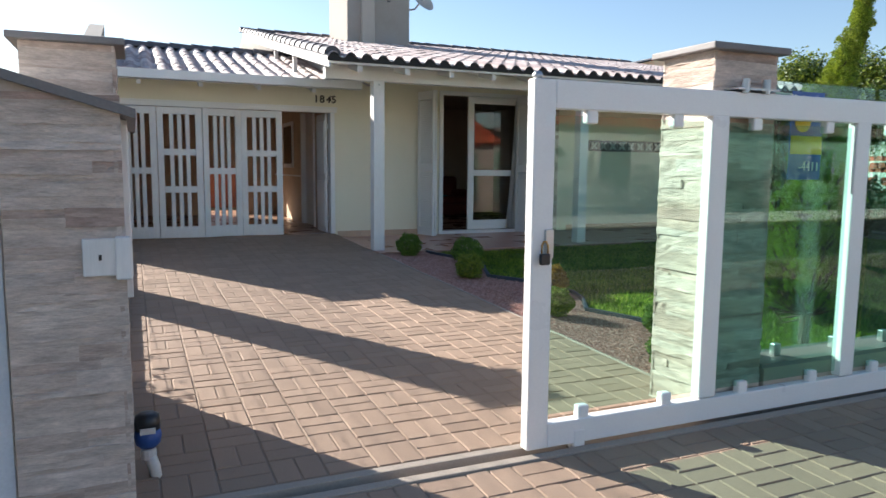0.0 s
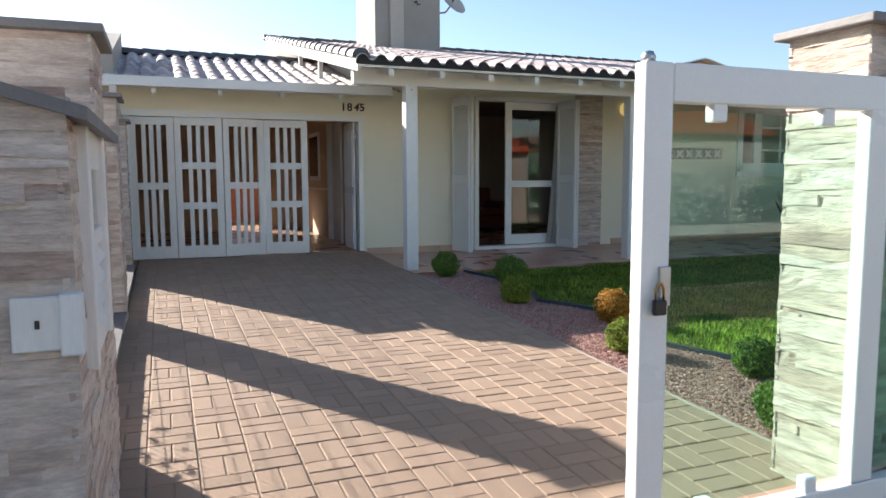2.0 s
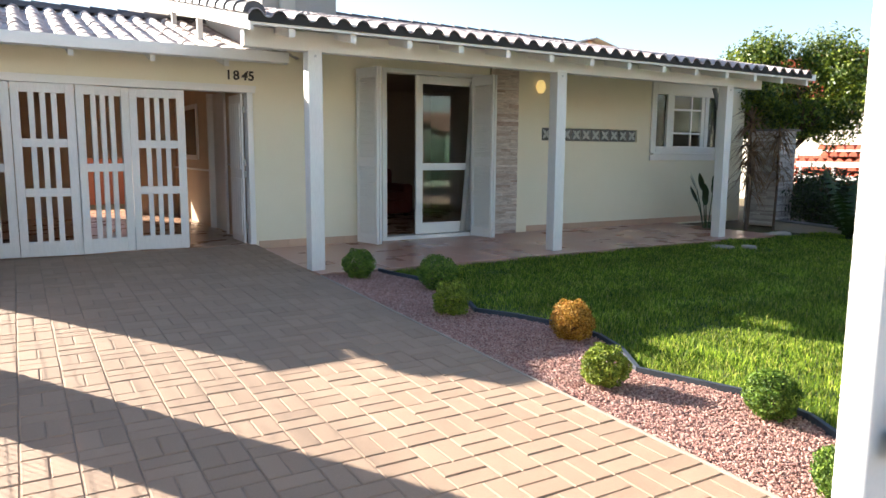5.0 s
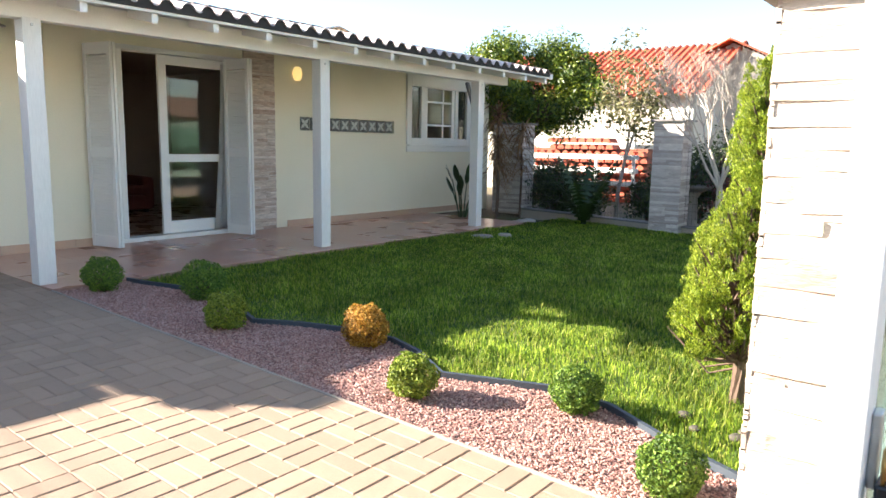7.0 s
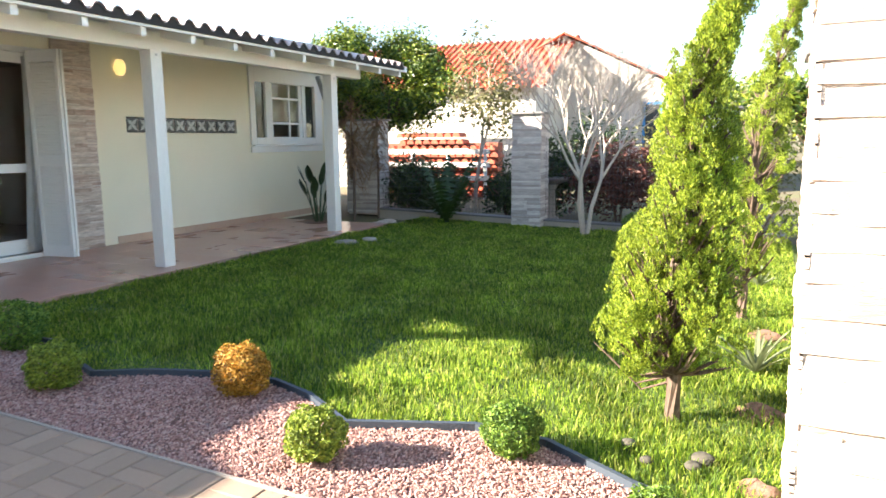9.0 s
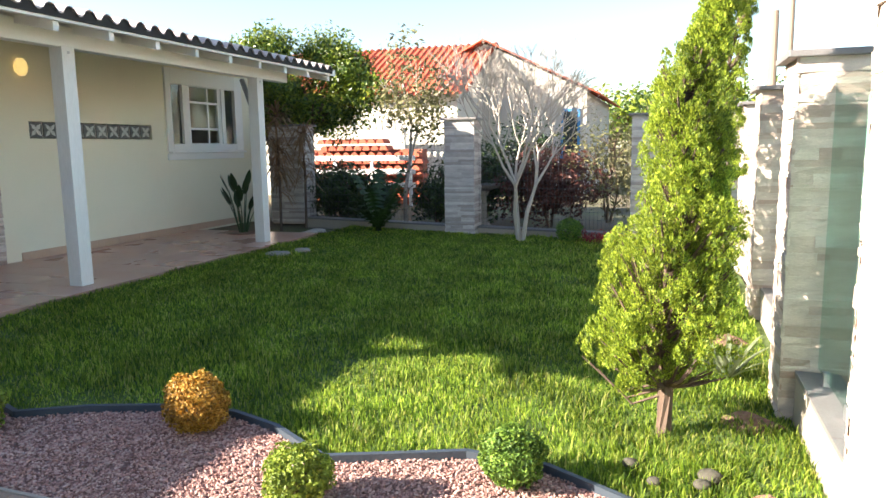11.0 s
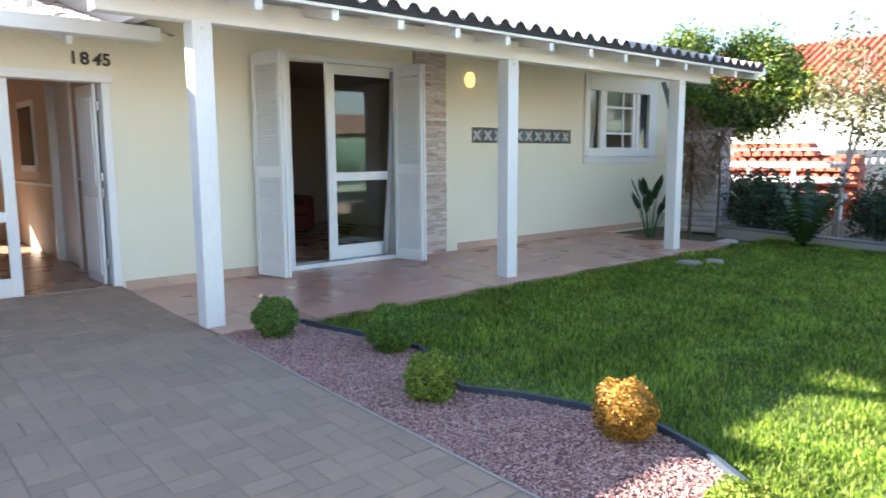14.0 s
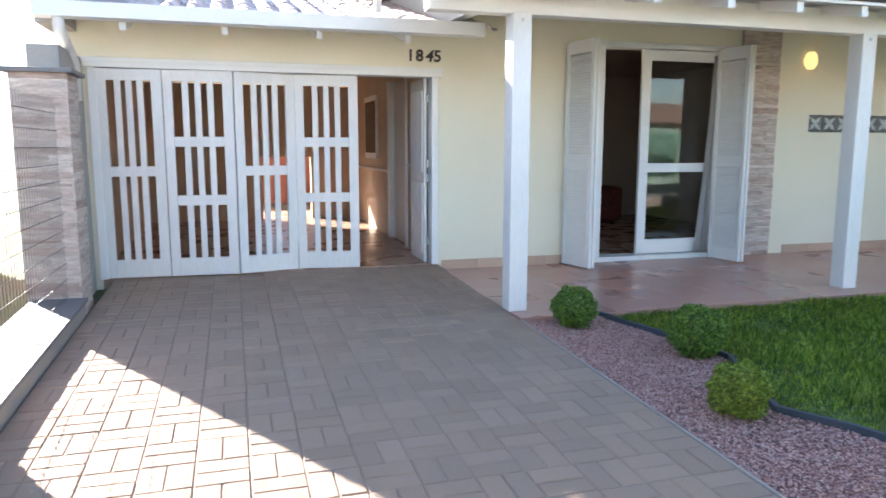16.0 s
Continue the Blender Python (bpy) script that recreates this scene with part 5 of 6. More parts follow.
for x, y, n in ((11.3, 9.78, 1), (11.5, 9.42, 2), (11.0, 9.6, 3)):
    h = 1.0 + 0.27 * n
    d = thing("dracaena", (x, y, gz(y) - 0.03), "thin dracaena with dry reddish drooping leaves", "plant", "dracaenas beside the porch")
    part("trunk", tube([(x, y, gz(y) - 0.05), (x + 0.03, y, gz(y) + h * 0.5), (x, y + 0.02, gz(y) + h)], [0.025, 0.02, 0.018], 6), M_BARK, d)
    vs, fs = [], []
    for k in range(130):
        a, e = k * 2.4, random.uniform(-0.7, 0.9)
        o = np.array((x, y, gz(y) + h * random.choice((random.uniform(0.9, 1.05), random.uniform(0.45, 0.95)))))
        dr = np.array((math.cos(a) * math.cos(e), math.sin(a) * math.cos(e), math.sin(e)))
        sd = np.array((-math.sin(a), math.cos(a), 0)) * 0.013
        L = random.uniform(0.3, 0.5)
        mid = o + dr * L * 0.55
        tip = o + dr * L + np.array((0, 0, -0.16))
        k0 = len(vs)
        vs += [o - sd, o + sd, mid + sd, mid - sd, tip]
        fs += [(k0, k0 + 1, k0 + 2, k0 + 3), (k0 + 3, k0 + 2, k0 + 4)]
    me = bpy.data.meshes.new("leaves")
    me.from_pydata([tuple(np.array(v) - np.array((x, y, gz(y) - 0.03))) for v in vs], [], fs)
    me.materials.append(M_DRYLEAF)
    ob = new("leaves", me)
    ob.parent = d


def branch_tree(at, height, levels, spread, seed, radius=0.07, forks=3, first=0.3, stems=1, only=None):
    """Limbs that fork again and again; gives the mesh and the tips."""
    rng = random.Random(seed)
    bm_ = bmesh.new()
    tips = []

    def grow(p, d, L, r, lv):
        q = p + d * L * 0.5 + Vector((rng.uniform(-1, 1), rng.uniform(-1, 1), rng.uniform(-0.5, 0.5))) * L * 0.06
        e = q + (d + Vector((rng.uniform(-1, 1), rng.uniform(-1, 1), rng.uniform(-0.2, 0.6))) * 0.14).normalized() * L * 0.5
        tube([p, q, e], [r, r * 0.85, r * 0.68], 7 if lv > 2 else 4, bm_)
        tips.append((e, lv))
        if lv <= 0:
            return
        for k in range(forks if lv > 1 else forks + 1):
            a = rng.uniform(0, 2 * math.pi)
            s = spread * rng.uniform(0.6, 1.3)
            n = (d + Vector((math.cos(a) * s, math.sin(a) * s, rng.uniform(-0.1, 0.35)))).normalized()
            grow(e, n, L * rng.uniform(0.6, 0.85), r * 0.62, lv - 1)
    for k in range(stems) if only is None else (only,):
        a = k * 2.4 + 0.5
        lean = 0.0 if stems == 1 else 0.22
        grow(Vector(at) + Vector((math.cos(a), math.sin(a), 0)) * (0.04 if stems > 1 else 0), Vector((lean * math.cos(a), lean * math.sin(a), 1)).normalized(), height * first, radius, levels)
    return bm_, tips


# bare pale tree on the lawn by the side fence
bt = thing("bare_tree", (11.25, 5.74, gz(6) - 0.05), "small bare tree with pale grey branches", "tree")
for k in range(3):
    bm_, tips = branch_tree((11.25, 5.74, gz(6) - 0.05), 3.5, 6, 0.50, 11 + k, 0.036, 3, 0.25, 3, k)
    part("stem", bm_, M_PALEBARK, bt)


def leafy_tree(at, crown, radii, n, material, label, seed, trunk_h, r=0.09, leaf=0.11, bark=M_BARK, lumps=9, name="tree"):
    t = thing(name, at, label, "tree")
    bm_, tips = branch_tree(at, trunk_h, 3, 0.6, seed, r, 3, 0.42, 2 if r > 0.06 else 1)
    part("trunk", bm_, bark, t)
    rng = random.Random(seed)
    vs_, fs_, n0 = [], [], 0
    for k in range(lumps):
        a, u = rng.uniform(0, 2 * math.pi), rng.uniform(-0.8, 0.9)
        rr = math.sqrt(1 - u * u) * (0.62 if lumps < 30 else rng.uniform(0.45, 0.85))
        c = (crown[0] + radii[0] * rr * math.cos(a), crown[1] + radii[1] * rr * math.sin(a), crown[2] + radii[2] * u * 0.62)
        q = rng.uniform(0.38, 0.58) if lumps < 30 else rng.uniform(0.22, 0.36)
        p_, v_ = on_ball(n // lumps, c, (radii[0] * q, radii[1] * q, radii[2] * q), 0.6, 0.3, seed + k)
        vs, fs = leaf_quads(p_, v_ + np.array((0, 0, 0.3)), leaf, leaf * 0.45, 0.7)
        vs_.append(vs)
        fs_.append(fs + n0)
        n0 += len(vs)
    soup("crown", np.concatenate(vs_), np.concatenate(fs_), material, t, at=at)
    return t


leafy_tree((13.65, 10.95, 0.3), (13.75, 10.8, 2.82), (1.25, 1.9, 1.42), 44000, M_LEAF, "dense glossy-leaved tree beyond the side fence", 4, 2.2, 0.10, 0.085, lumps=38)
leafy_tree((13.2, 8.3, 0.3), (13.3, 8.2, 2.7), (0.75, 0.8, 1.1), 1700, M_PALELEAF, "slender thin-leaved tree beyond the side fence", 9, 2.6, 0.045, 0.10, M_PALEBARK, 8)


def shrub_mass(x, y, r, h, material, label, seed, n=2600, leaf=0.09, name="shrub"):
    t = thing(name, (x, y, 0.28), label, "shrub")
    bm_, tips = branch_tree((x, y, 0.25), h, 2, 0.7, seed, 0.025, 3, 0.4, 3)
    part("stem", bm_, M_BARK, t)
    p_, v_ = on_ball(n, (x, y, 0.3 + h * 0.55), (r, r, h * 0.5), 0.7, 0.35, seed)
    vs, fs = leaf_quads(p_, v_ + np.array((0, 0, 0.4)), leaf, leaf * 0.4, 0.8)
    soup("crown", vs, fs, material, t, at=(x, y, 0.28))


shrub_mass(13.3, 7.7, 0.45, 0.7, M_DARKLEAF, "low dark shrub behind the side fence", 33, 2500)
shrub_mass(13.6, 6.9, 0.6, 1.3, M_DARKLEAF, "dark shrub behind the side fence", 34, 3500)
shrub_mass(13.4, 9.9, 0.6, 1.0, M_DARKLEAF, "dark leafy shrub behind the side fence", 35, 3500)
shrub_mass(12.75, 9.35, 0.55, 0.95, M_DARKLEAF, "dark leafy shrub behind the side fence", 21)
shrub_mass(12.8, 8.75, 0.5, 0.8, M_DARKLEAF, "dark leafy shrub behind the side fence", 22)
shrub_mass(13.0, 5.6, 0.8, 1.2, M_REDLEAF, "dark red shrub behind the side fence", 23, 5200)
shrub_mass(14.0, 4.7, 0.9, 1.7, M_PALELEAF, "dusty thin shrub beyond the side fence", 24, 2200)
shrub_mass(14.4, 6.3, 0.9, 1.8, M_DARKLEAF, "dark shrub beyond the side fence", 25, 3000)
shrub_mass(13.1, 3.6, 0.8, 1.9, M_PALELEAF, "dusty hedge shrub beyond the corner of the fence", 26, 2600)
shrub_mass(15.5, 8.0, 0.8, 1.1, M_DARKLEAF, "low dark shrub in the neighbouring garden", 27, 2000)
bush(11.5, 5.05, 0.2, M_BOX, "small dark green round shrub by the side fence", 31)
rs = thing("red_ground_cover", (11.6, 4.6, 0.2), "low red-leaved plants by the side fence", "plants", kind="stuff")
p_, v_ = on_ball(900, (11.6, 4.55, 0.24), (0.2, 0.5, 0.13), 0.6, 0.3, 5)
vs, fs = leaf_quads(p_, v_, 0.05, 0.025)
soup("leaves", vs, fs, mat("red_leaf", (0.30, 0.03, 0.03), 0.5, bump=0, per="island", per_amount=0.4), rs, at=(11.6, 4.6, 0.2))
# fern in front of the side fence
fern = thing("fern", (11.35, 8.05, gz(8.05) - 0.03), "dark arching fern by the side fence", "fern")
for k in range(16):
    a = k * 2.4
    vs, fs = [], []
    for i in range(13):
        s = i / 12
        c = np.array((11.35 + 0.62 * s * math.cos(a), 8.05 + 0.62 * s * math.sin(a), gz(8.05) + (0.85 + 0.35 * (k % 3)) * s - 0.45 * s * s))
        sd = np.array((-math.sin(a), math.cos(a), 0.1)) * 0.16 * math.sin(math.pi * (0.08 + 0.9 * s))
        fw = np.array((math.cos(a), math.sin(a), 0.2)) * 0.03
        vs += [c, c + sd + fw, c - sd + fw]
    for i in range(12):
        fs += [(3 * i, 3 * i + 1, 3 * i + 3), (3 * i, 3 * i + 3, 3 * i + 2)]
    soup("frond", vs, fs, M_DARKLEAF, fern, at=(11.35, 8.05, gz(8.05) - 0.03))

# lawn details
M_ROCK = mat("grey_brown_rock", (0.085, 0.075, 0.055), 0.9, vary=0.3, scale=12, grain=0.15, bump=0.6)
for x, y, r in ((8.75, 8.32, 0.16), (9.15, 8.2, 0.10)):
    s = thing("stepping_stone", (x, y, gz(y) - 0.03), "flat round grey stone set in the lawn", "stone", "stones in the lawn")
    part("slab", lathe([(r, 0), (r, 0.03), (r * 0.9, 0.045), (0.001, 0.047)], (x, y, gz(y) - 0.03), 18), M_CEMENT, s)
for i, (x, y, r) in enumerate(((4.18, 3.78, 0.04), (4.16, 3.44, 0.05), (4.04, 3.68, 0.03), (4.08, 3.48, 0.035))):
    s = thing("garden_rock", (x, y, gz(y) - 0.03), "rough grey-brown rock lying in the grass", "rock", "rocks in the lawn")
    bm_ = bmesh.new()
    bmesh.ops.create_icosphere(bm_, subdivisions=3, radius=r)
    for v in bm_.verts:
        v.co *= 1 + 0.35 * noise.noise(v.co * 14 + Vector((i * 5, 0, 0)))
        v.co.z *= 0.55
    bm_.transform(Matrix.Translation((x, y, gz(y) + 0.0)))
    part("stone", bm_, M_ROCK, s, smooth=True)
for i, (x, y, w) in enumerate(((4.95, 3.22, 0.15), (4.0, 3.2, 0.10), (6.6, 3.2, 0.16))):
    bm_ = lathe([(w, 0), (w * 0.8, 0.025), (w * 0.4, 0.045), (0.001, 0.05)], (x, y, gz(y) - 0.03), 22)
    for v in bm_.verts:
        v.co += Vector((0.1 * noise.noise(v.co * 5), 0.07 * noise.noise(v.co * 6 + Vector((3, 0, 0))), 0.02 * noise.noise(v.co * 14)))
    shell("bare_soil", bm_, M_CLOD, "patch of dug reddish soil in the lawn", "soil")


# ---- neighbours and distance ----
def simple_house(name, at, size, wall_h, ridge_h, wall_m, roof_m, label, along="x", windows=(), over=0.4):
    """A house with gabled roof, ridge along an axis; windows: (face, u, z, w, h)."""
    x, y = at
    sx, sy = size
    h = thing(name, (x, y, 0.2), label, "house")
    part("wall", box(x - sx / 2, x + sx / 2, y - sy / 2, y + sy / 2, 0.0, wall_h), wall_m, h)
    prof_w = sy / 2 if along == "x" else sx / 2
    k = (ridge_h - wall_h) / prof_w
    bm_ = bmesh.new()
    c = y if along == "x" else x
    a, b = (x - sx / 2, x + sx / 2) if along == "x" else (y - sy / 2, y + sy / 2)
    extrude([(c - prof_w, wall_h), (c + prof_w, wall_h), (c, ridge_h)], along, a + 0.01, b - 0.01, bm_)
    part("gable", bm_, wall_m, h)
    pitch = 0.22
    for sgn, nm in ((1, "roof"), (-1, "roof")):
        e, t = c + sgn * (prof_w + over), wall_h - k * over
        V, F = [], []
        n = max(2, int((b - a + 2 * over) / pitch))
        for i in range(n):
            u0 = a - over + i * pitch
            for (du, dz) in ((0, 0.02), (0.055, 0.075), (0.11, 0.075), (0.165, 0.02)):
                for (cc, zz) in ((e, t), (c, ridge_h)):
                    V.append((u0 + du, cc, zz + dz + 0.05) if along == "x" else (cc, u0 + du, zz + dz + 0.05))
            q = i * 8
            F += [(q, q + 2, q + 3, q + 1), (q + 2, q + 4, q + 5, q + 3), (q + 4, q + 6, q + 7, q + 5)]
            if i < n - 1:
                F.append((q + 6, q + 8, q + 9, q + 7))
        soup(nm, V, F, roof_m, h, at=(x, y, 0.2))
    for f_, u, z, w, hh in windows:
        if f_[0] == "y":
            d = y - sy / 2 if f_[1] == "-" else y + sy / 2
            s_ = -1 if f_[1] == "-" else 1
            fr_ = part("window", box(u - w / 2 - 0.08, u + w / 2 + 0.08, d, d + s_ * 0.05, z - 0.08, z + hh + 0.08), M_WHITE, h)
            part("pane", box(u - w / 2, u + w / 2, d + s_ * 0.05, d + s_ * 0.06, z, z + hh), M_DARKGLASS, fr_)
        else:
            d = x - sx / 2 if f_[1] == "-" else x + sx / 2
            s_ = -1 if f_[1] == "-" else 1
            fr_ = part("window", box(d, d + s_ * 0.05, u - w / 2 - 0.08, u + w / 2 + 0.08, z - 0.08, z + hh + 0.08), M_BLUEPAINT, h)
            part("pane", box(d + s_ * 0.05, d + s_ * 0.06, u - w / 2, u + w / 2, z, z + hh), M_DARKGLASS, fr_)
    return h


simple_house("neighbour_house", (26.7, 9.18), (8.0, 6.2), 3.23, 4.75, M_GABLE, M_RED_TILE, "white neighbouring house with a red clay tile roof", "x", (("x-", 6.55, 0.8, 0.42, 1.85),))
simple_house("neighbour_wing", (23.2, 14.4), (6.4, 10.2), 3.18, 4.75, M_WALLFAR, M_RED_TILE, "white wing of the neighbouring house with a red tile roof", "y", (("x-", 15.0, 1.2, 1.0, 1.2),))
simple_house("back_house", (21.5, 29.0), (9.0, 8.0), 5.2, 6.3, M_PLASTER, M_WALLFAR, "cream house with a low gable behind the plot", "y", (("y-", 20.5, 3.4, 1.0, 1.0),))
simple_house("street_house", (11.0, -17.0), (16.0, 7.0), 2.9, 4.3, M_WALLFAR, M_RED_TILE, "pale house with a red tile roof across the street", "x", (("y+", 6.5, 1.1, 1.2, 1.2), ("y+", 11.0, 1.1, 1.2, 1.2), ("y+", 14.5, 1.1, 1.2, 1.2)))
simple_house("corner_house", (25.5, -17.0), (9.5, 7.0), 2.8, 3.9, M_GREENWALL, M_BROWNROOF, "mint green house with a brown roof across the street", "x", (("y+", 24, 1.1, 1.2, 1.2), ("y+", 28, 1.1, 1.2, 1.2)))
simple_house("side_house", (-8.5, 12.0), (9.0, 9.0), 2.9, 4.2, M_WALLFAR, M_BROWNROOF, "pale neighbouring house beside the driveway", "y", (("x+", 10.5, 1.1, 1.2, 1.2),))
# garden wall and balustrade of the neighbour
nw = shell("wall_neighbour", box(19.0, 19.15, 10.5, 18.0, 0.2, 2.1), M_WALLFAR, "whitewashed garden wall of the neighbour", "wall")
bal = thing("balustrade", (18.9, 13.0, 2.1), "white balustrade on the neighbour's garden wall", "balustrade")
part("rail", box(18.98, 19.17, 10.5, 17.5, 2.38, 2.44, bevel=0.01), M_WALLFAR, bal)
for k in range(36):
    part("baluster", lathe([(0.03, 0), (0.05, 0.07), (0.025, 0.16), (0.04, 0.28)], (19.07, 10.6 + 0.19 * k, 2.1), 6), M_WALLFAR, bal)
# stacked roof tiles behind a white rail
pile = thing("roof_tile_stack", (17.0, 10.8, 0.3), "long stack of red clay roof tiles in the neighbouring garden", "tile stack")
V, F = [], []
for i in range(15):
    for j in range(10):
        y0 = 9.3 + i * 0.225 + 0.1 * (j % 2)
        hmax = 10 if 3 < i < 12 else 8
        if j >= hmax:
            continue
        k0 = len(V)
        for xx in (16.8, 17.25):
            for a in np.linspace(0, math.pi, 6):
                V.append((xx + 0.03 * (j % 2), y0 + 0.10 * math.cos(a), 0.30 + j * 0.16 + 0.12 * math.sin(a)))
        for q in range(5):
            F.append((k0 + q, k0 + q + 1, k0 + 6 + q + 1, k0 + 6 + q))
me = bpy.data.meshes.new("tiles")
me.from_pydata([(a - 17.0, b - 10.8, c - 0.3) for a, b, c in V], [], F + [tuple(range(k, k + 6))[::-1] for k in range(0, len(V), 12)])
me.materials.append(M_RED_TILE)
ob = new("tiles", me)
ob.parent = pile
ob["kind"] = "stuff"
part("backing", box(17.05, 17.4, 9.3, 12.6, 0.28, 1.6), M_REDWALL, pile)
rail = thing("white_rail", (16.3, 10.6, 0.3), "white painted wooden rail in front of stacked tiles", "rail fence")
for y in (9.3, 10.25, 11.2, 12.0):
    part("post", box(16.28, 16.34, y, y + 0.07, 0.28, 1.46, bevel=0.005), M_WHITE, rail)
for z in (0.72, 1.03, 1.34):
    part("board", box(16.25, 16.28, 9.2, 12.1, z, z + 0.12, bevel=0.004), M_WHITE, rail)
bath = thing("bird_bath", (12.9, 6.75, 0.25), "dark grey stone bird bath in the neighbouring garden", "bird bath")
part("pedestal", lathe([(0.16, 0), (0.17, 0.05), (0.09, 0.12), (0.08, 0.55), (0.14, 0.66)], (12.9, 6.75, 0.22), 14), M_CONCRETE, bath, smooth=True)
part("basin", lathe([(0.14, 0), (0.30, 0.06), (0.34, 0.12), (0.30, 0.12), (0.02, 0.06)], (12.9, 6.75, 0.88), 20), M_SLATE, bath, smooth=True)


def pole(x, y, h, label, arms=True):
    p = thing("utility_pole", (x, y, 0.0), label, "utility pole", "poles along the street")
    part("shaft", tube([(x, y, -0.1), (x, y, h)], [0.13, 0.09], 10), M_WOODPOLE, p)
    if arms:
        part("crossarm", box(x - 0.05, x + 0.05, y - 0.7, y + 0.7, h - 0.6, h - 0.5), M_WOODPOLE, p)
        for dy in (-0.6, -0.2, 0.25, 0.6):
            part("insulator", lathe([(0.03, 0), (0.04, 0.05), (0.02, 0.12)], (x, y + dy, h - 0.5), 8), M_BLACK, p)


pole(30.0, -0.35, 7.6, "tall utility pole down the street")
pole(24.0, 0.9, 5.4, "weathered wooden utility pole down the street", False)
pole(27.0, 0.6, 5.8, "weathered wooden utility pole down the street", False)
bm_ = bmesh.new()
for dy in (-0.6, 0.0, 0.6):
    pts_ = [(30 + (-34 - 30) * s, -0.35 + dy - 1.0 * s, 7.1 - 2.0 * math.sin(math.pi * s) * 0.3) for s in np.linspace(0, 1, 12)]
    tube(pts_, [0.008] * 12, 4, bm_)
wires = thing("overhead_wires", (0, -1.0, 6.5), "thin black overhead wires along the street", "wires")
part("wire", bm_, M_WIRE, wires)
# fence and hedge across the street
for i, x in enumerate((4.6, 7.7, 10.8, 13.9, 17.0, 20.1)):
    p = thing("concrete_fence_post", (x, -9.6, 0), "pale concrete fence post across the street", "fence post", "fence posts across the street")
    part("shaft", box(x - 0.07, x + 0.07, -9.67, -9.53, -0.05, 1.75, bevel=0.01), M_CEMENT, p)
    if i == 2:
        for s_ in (-1, 1):
            part("brace", tube([(x, -9.6, 1.45), (x + s_ * 0.95, -9.6, 0.0)], [0.055, 0.055], 6), M_CEMENT, p)
shell("wall_street", box(-12, 40, -9.75, -9.6, -0.05, 0.28), M_WALLFAR, "low whitewashed wall across the street", "wall")
hed = thing("hedge", (10, -10.6, 0), "dark green hedge across the street", "hedge", kind="stuff")
P_, N_ = [], []
for k in range(26):
    p_, v_ = on_ball(420, (-6 + k * 1.5, -10.7, 0.75), (1.1, 0.6, 0.75 + 0.15 * (k % 3)), 0.5, 0.35, k)
    P_.append(p_)
    N_.append(v_)
vs, fs = leaf_quads(np.concatenate(P_), np.concatenate(N_), 0.17, 0.09)
soup("leaves", vs, fs, M_DARKLEAF, hed, at=(10, -10.6, 0))
for i, (x, y, r, h) in enumerate(((40, 1.5, 4.0, 4.2), (46, 7, 4.5, 4.6), (52, 3, 5, 5.5), (36, 24, 5, 6), (-14, 26, 4, 5), (-9.5, 20.5, 2.2, 3.6), (60, -6, 6, 6), (48, 14, 4, 5))):
    leafy_tree((x, y, 0.1), (x, y, h * 0.72), (r, r, h * 0.42), 2600, M_LEAF, "distant round-crowned green tree", 40 + i, h * 0.7, 0.2, 0.42, lumps=12)
shrub_mass(-1.4, 6.2, 0.6, 1.0, M_DARKLEAF, "dark shrub in the neighbouring yard", 51, 1500)
shrub_mass(-1.7, 9.2, 0.7, 0.8, M_PALELEAF, "dry shrub in the neighbouring yard", 52, 1500)


# ---- roof tiles ----
def tile_mesh(name, length, pitch, material, slope, r=0.5):
    """One barrel tile with its pan: a wave across, thick at the lower edge, sloping up along y."""
    w = pitch
    xs = np.linspace(0, 1, 13)
    prof_ = [0.056 * math.sin(math.pi * min(1.0, s / 0.68)) ** 0.65 if s < 0.68 else -0.012 * math.sin(math.pi * (s - 0.68) / 0.32) for s in xs]
    V, F = [], []
    for y, k in ((0.0, 1.0), (length, 0.97)):
        for dz in (0.0, -0.009):
            for s, p0 in zip(xs, prof_):
                V.append((s * w, y, p0 * k + dz + y * slope + (0.009 if y == 0 else 0.0)))
    n = len(xs)
    V += V[:2 * n]
    for i in range(n - 1):
        F.append((i, i + 1, 2 * n + i + 1, 2 * n + i))
        F.append((4 * n + i, 5 * n + i, 5 * n + i + 1, 4 * n + i + 1))
    me_ = bpy.data.meshes.new(name)
    me_.from_pydata(V, [], F)
    me_.materials.append(material)
    me_.polygons.foreach_set("use_smooth", [True] * len(me_.polygons))
    return me_, np.array(V), np.array(F)


roof_1 = thing("roof_main", (6.4, EY, EZ), "weathered barrel tile roof of the house", "roof", kind="structure")
roof_2 = thing("roof_carport", (1.5, CY, CZ), "weathered barrel tile roof of the carport", "roof", kind="structure")
PITCH, STEP = 0.208, 0.37
one_m, tv, tf = tile_mesh("roof_tile", 0.42, PITCH, M_ROOF, SL)
rest_v, rest_f, n0 = [], [], 0
for r in range(20):
    y = EY - 0.05 + r * STEP
    for c in range(52):
        x = 2.33 + c * PITCH
        if x + PITCH > (roof_right(y) + 0.02 if y < 11.2 else 12.5):
            continue
        dz, dx = random.uniform(-0.004, 0.004), random.uniform(-0.006, 0.006)
        if r < 4:
            ob = new("roof_tile", one_m)
            ob.parent, ob.location = roof_1, (x + dx - 6.4, y - EY, roof_z(y) - EZ + dz - 0.02)
        else:
            rest_v.append(tv + np.array((x + dx, y, roof_z(y) + dz - 0.02)))
            rest_f.append(tf + n0)
            n0 += len(tv)
soup("roof_tiles", np.concatenate(rest_v), np.concatenate(rest_f), M_ROOF_I, roof_1, at=(6.4, EY, EZ), smooth=True)["kind"] = "stuff"
